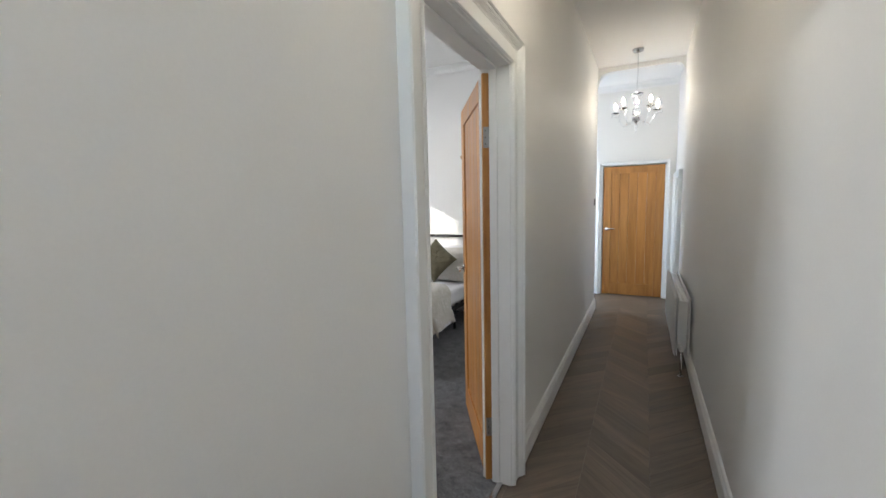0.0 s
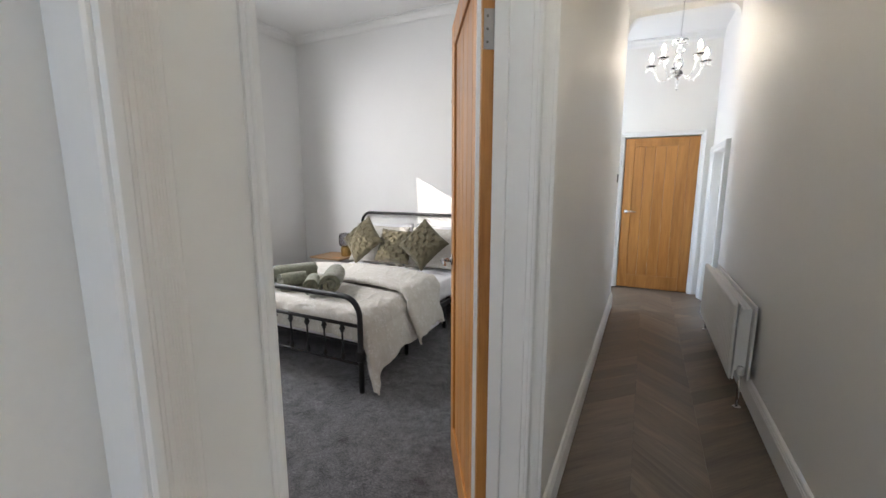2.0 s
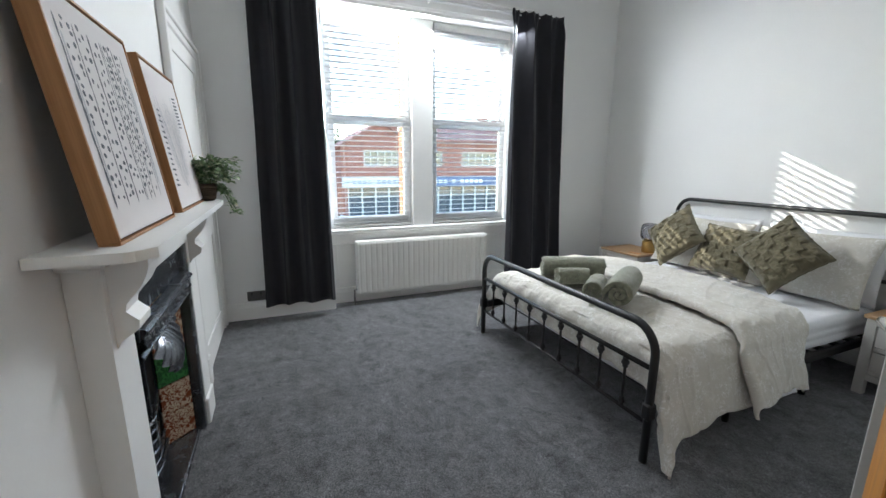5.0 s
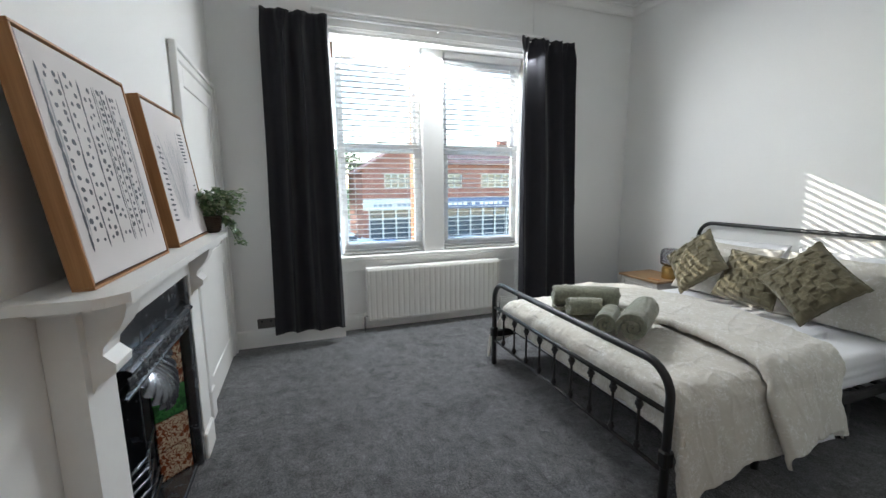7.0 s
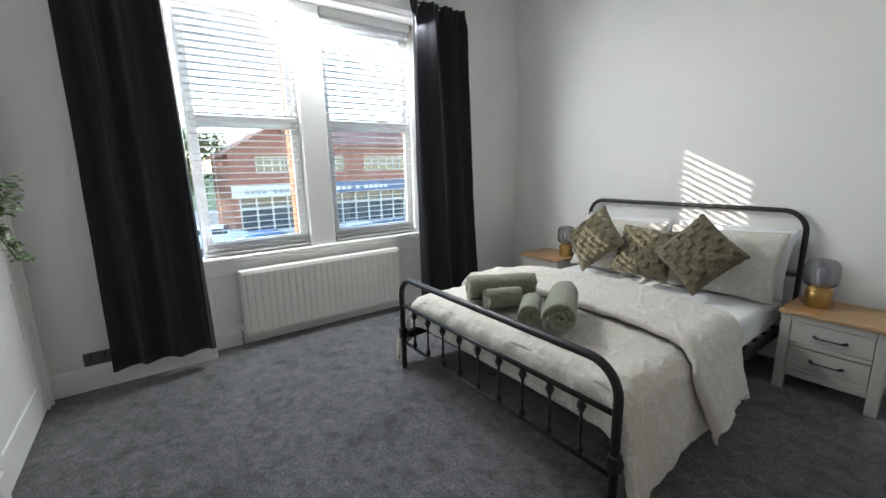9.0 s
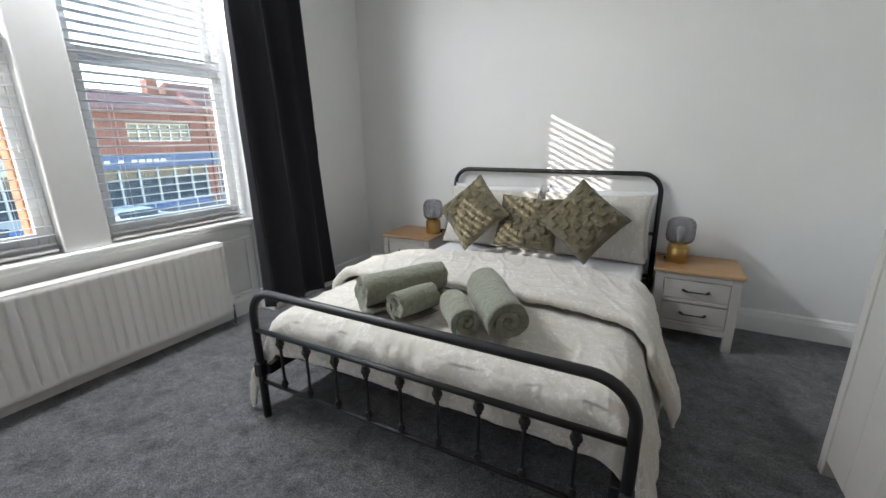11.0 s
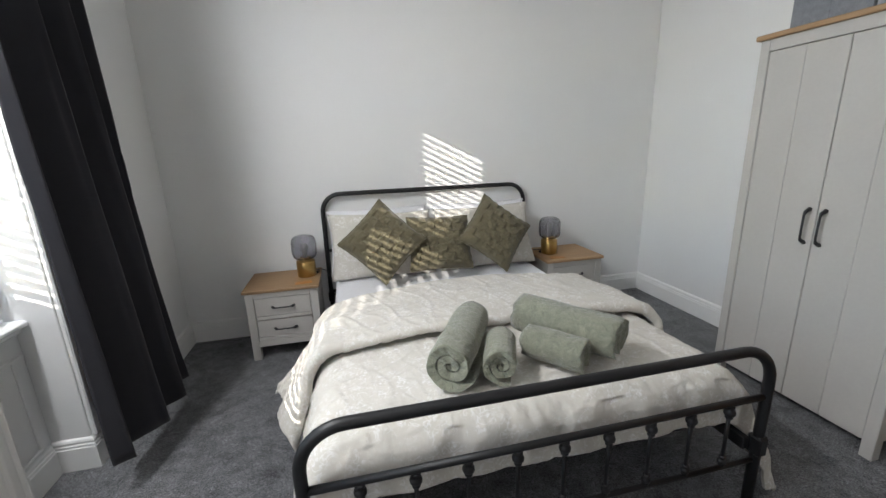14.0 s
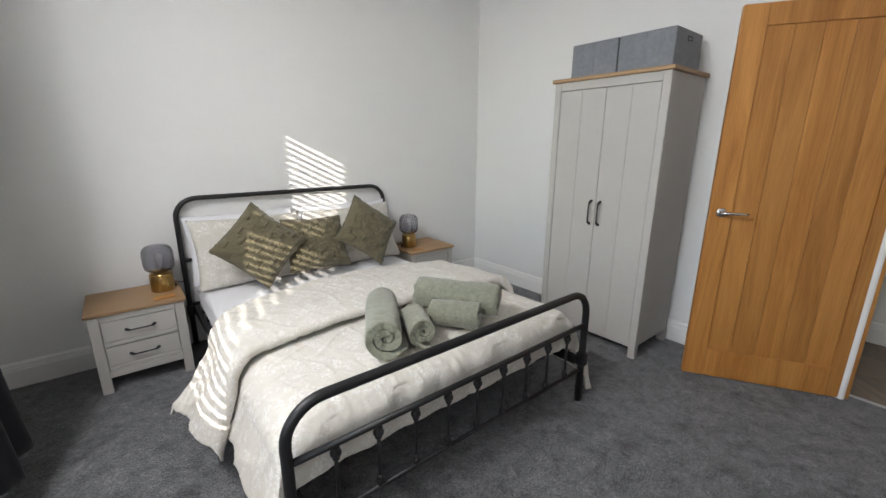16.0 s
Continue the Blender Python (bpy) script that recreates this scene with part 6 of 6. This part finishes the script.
def car(m, paint, label):
    t = thing("parked_car", label, "car", m, "parked cars")
    prof = [(-2.1, 0.35), (-2.12, 0.62), (-2.0, 0.85), (-1.55, 0.93), (-0.95, 1.38), (-0.3, 1.47), (0.5, 1.45), (1.2, 1.05), (1.95, 0.88), (2.1, 0.62), (2.08, 0.35), (1.75, 0.24), (-1.75, 0.24)]
    b = Build()
    n = len(prof)
    for s, k in ((-0.86, 0.0), (-0.80, 1.0), (0.80, 1.0), (0.86, 0.0)):
        for x, z in prof:
            inset = 0.86 if k == 0 else 1.0
            b.v.append((x * (1.0 if k else 0.985), s * (0.82 if z > 1.2 else 1.0), z if k else 0.24 + (z - 0.24) * (0.97 if z > 0.9 else 1.0)))
    for r in range(3):
        for i in range(n):
            b.face((r * n + i, r * n + (i + 1) % n, (r + 1) * n + (i + 1) % n, (r + 1) * n + i), True)
    b.face(range(n))
    b.face(range(3 * n, 4 * n))
    part("body", b, paint, t)
    for s in (-1, 1):
        part("side_window", Build().box(-0.9, 0.9, s * 0.76 - 0.06, s * 0.76 + 0.06, 1.0, 1.34, 0.05), SHOPGLASS, t)
        for x in (-1.3, 1.3):
            w_ = part("wheel", Build().lathe([(0.0, -0.1), (0.2, -0.1), (0.31, -0.09), (0.32, 0.0), (0.31, 0.09), (0.2, 0.1), (0.0, 0.1)], 20, m=pose(x, s * 0.78, 0.32, 90, 0, 0)), BLACK, t)
            part("rim", Build().lathe([(0.0, 0.0), (0.19, 0.0), (0.2, 0.02), (0.0, 0.03)], 16, m=pose(x, s * 0.89, 0.32, -90 * s, 0, 0)), CHROME, w_)
    part("windscreen", Build().box(-0.02, 0.02, -0.66, 0.66, -0.28, 0.28, 0.02, m=pose(0.86, 0, 1.24, 0, -60, 0)), SHOPGLASS, t)
    return t


CAR_SILVER = mottled("silver_car_paint", (0.55, 0.57, 0.60), 0.25, 0.3, amount=0.03, scale=2, fine=50, bump=0.0)
CAR_WHITE = mottled("white_car_paint", (0.75, 0.76, 0.78), 0.25, amount=0.03, scale=2, fine=50, bump=0.0)
CAR_BLUE = mottled("blue_car_paint", (0.10, 0.20, 0.42), 0.25, 0.2, amount=0.05, scale=2, fine=50, bump=0.0)
car(pose(-29.2, 1.6, GZ + 0.12, 0, 0, 75), CAR_SILVER, "silver car parked before the shops")
car(pose(-29.4, 4.4, GZ + 0.12, 0, 0, 80), CAR_WHITE, "white car parked before the shops")
car(pose(-25.6, 6.8, GZ, 0, 0, 90), CAR_BLUE, "blue car parked at the kerb")
car(pose(-25.6, 12.4, GZ, 0, 0, 90), CAR_SILVER, "silver car parked at the kerb")

# white guard rail at the kerb
rail = thing("guard_rail", "white pedestrian guard rail at the kerb", "railing", pose(-27.9, 0, GZ + 0.12))
post = Build().box(-0.03, 0.03, -0.03, 0.03, 0, 1.05, 0.004).mesh("post")
for i in range(14):
    part("post", post, FASCIA_WHITE, rail, m=pose(0, 6.0 + i * 1.25, 0))
for z in (0.3, 1.0):
    part("rail_bar", Build().box(-0.02, 0.02, 6.0, 22.3, z, z + 0.05, 0.004), FASCIA_WHITE, rail)

# trees
def foliage(name):
    s = Shade(name, (0.06, 0.09, 0.03), 0.8)
    g = s.t.nodes.new("ShaderNodeNewGeometry")
    s.colour(s.ramp(g.outputs["Random Per Island"], [(0.0, (0.03, 0.05, 0.018)), (0.6, (0.065, 0.10, 0.035)), (1.0, (0.12, 0.15, 0.05))]))
    return s.mat


FOLIAGE, BARK = foliage("tree_foliage"), mottled("tree_bark", (0.09, 0.07, 0.05), 0.95, amount=0.3, scale=6, fine=40, bump=0.5, dist=0.01)


def tree(x, y, h, spread, seed):
    rg = random.Random(seed)
    t = thing("street_tree", "leafy green street tree beyond the shops", "tree", pose(x, y, GZ), "trees")
    b = Build().tube([(0, 0, 0), (0.1, 0.05, h * 0.25), (0.0, 0.1, h * 0.5), (0.1, 0, h * 0.8)], [0.28, 0.22, 0.15, 0.05], 10)
    crown = Build()
    for k in range(14):
        a, z = rg.uniform(0, 6.28), h * rg.uniform(0.3, 0.75)
        tip = Vector((math.cos(a) * spread * rg.uniform(0.5, 0.95), math.sin(a) * spread * rg.uniform(0.5, 0.95), z + h * rg.uniform(0.05, 0.25)))
        b.tube([(0, 0, z), tuple(tip * 0.5 + Vector((0, 0, z * 0.52))), tuple(tip)], [0.09, 0.06, 0.02], 6)
        for c in range(5):
            cc = tip + Vector((rg.gauss(0, 0.5), rg.gauss(0, 0.5), rg.gauss(0, 0.4)))
            for q in range(60):
                p = cc + Vector((rg.gauss(0, 0.42), rg.gauss(0, 0.42), rg.gauss(0, 0.36)))
                add_leaf(crown, p, Vector((rg.uniform(-1, 1), rg.uniform(-1, 1), rg.uniform(-0.7, 0.7))), Vector((rg.uniform(-0.6, 0.6), rg.uniform(-0.6, 0.6), 1)), 0.26, 0.2)
    part("trunk", b, BARK, t)
    part("crown", crown.mesh("crown", tidy=False), FOLIAGE, t)


tree(-37, 1.6, 8.0, 2.8, 1)
tree(-41, 5.0, 8.0, 2.6, 2)
tree(-39, -3.6, 8.8, 2.8, 3)
tree(-46, -8.0, 9.0, 3.0, 4)

# ---------------------------------------------------------------- chevron planks of the hall
def clipped(poly, x0, x1, y0, y1):
    for axis, lim, keep in ((0, x0, 1), (0, x1, -1), (1, y0, 1), (1, y1, -1)):
        out = []
        for i, p in enumerate(poly):
            q = poly[i - 1]
            a, c = (q[axis] - lim) * keep, (p[axis] - lim) * keep
            if a * c < 0:
                f = a / (a - c)
                out.append((q[0] + (p[0] - q[0]) * f, q[1] + (p[1] - q[1]) * f))
            if c >= 0:
                out.append(p)
        poly = out
        if len(poly) < 3:
            return []
    return poly


hall_floor = bpy.data.objects["floor_hall"]
PC, PP, G = 0.335, 0.172, 0.0006   # column width, pitch along the hall, half a joint


def lay(x0, x1, y0, y1):
    for col in range(-7, 4):
        a, c = -0.25 + (col - 1) * PC + G, -0.25 + col * PC - G
        s = -1 if col % 2 else 1
        for row in range(int((y0 - 0.5) / PP) - 1, int((y1 + 0.5) / PP) + 2):
            y = row * PP + (0.05 if col % 2 else 0.0)
            lo, hi = y + G * 1.4, y + PP - G * 1.4
            poly = clipped([(a, lo), (c, lo + s * (c - a)), (c, hi + s * (c - a)), (a, hi)], x0, x1, y0, y1)
            if not poly:
                continue
            cx, cy = sum(p[0] for p in poly) / len(poly), sum(p[1] for p in poly) / len(poly)
            area = abs(sum(poly[i - 1][0] * poly[i][1] - poly[i][0] * poly[i - 1][1] for i in range(len(poly)))) / 2
            if area < 0.0004:
                continue
            ang = s * math.pi / 4
            ca, sa = math.cos(-ang), math.sin(-ang)
            loc = [((px - cx) * ca - (py - cy) * sa, (px - cx) * sa + (py - cy) * ca) for px, py in poly]
            if sum(loc[i - 1][0] * loc[i][1] - loc[i][0] * loc[i - 1][1] for i in range(len(loc))) < 0:
                loc = loc[::-1]
            b = Build().prism(loc, 2, -0.011, random.uniform(-0.0006, 0.0003))
            part("plank", b.mesh("plank", tidy=False), PLANK, hall_floor, m=pose(cx, cy, 0, 0, 0, math.degrees(ang)))


lay(XH - 0.045, XR, BACK_Y, CORNER_Y)
lay(-2.1, XR, CORNER_Y, END_Y + 0.05)
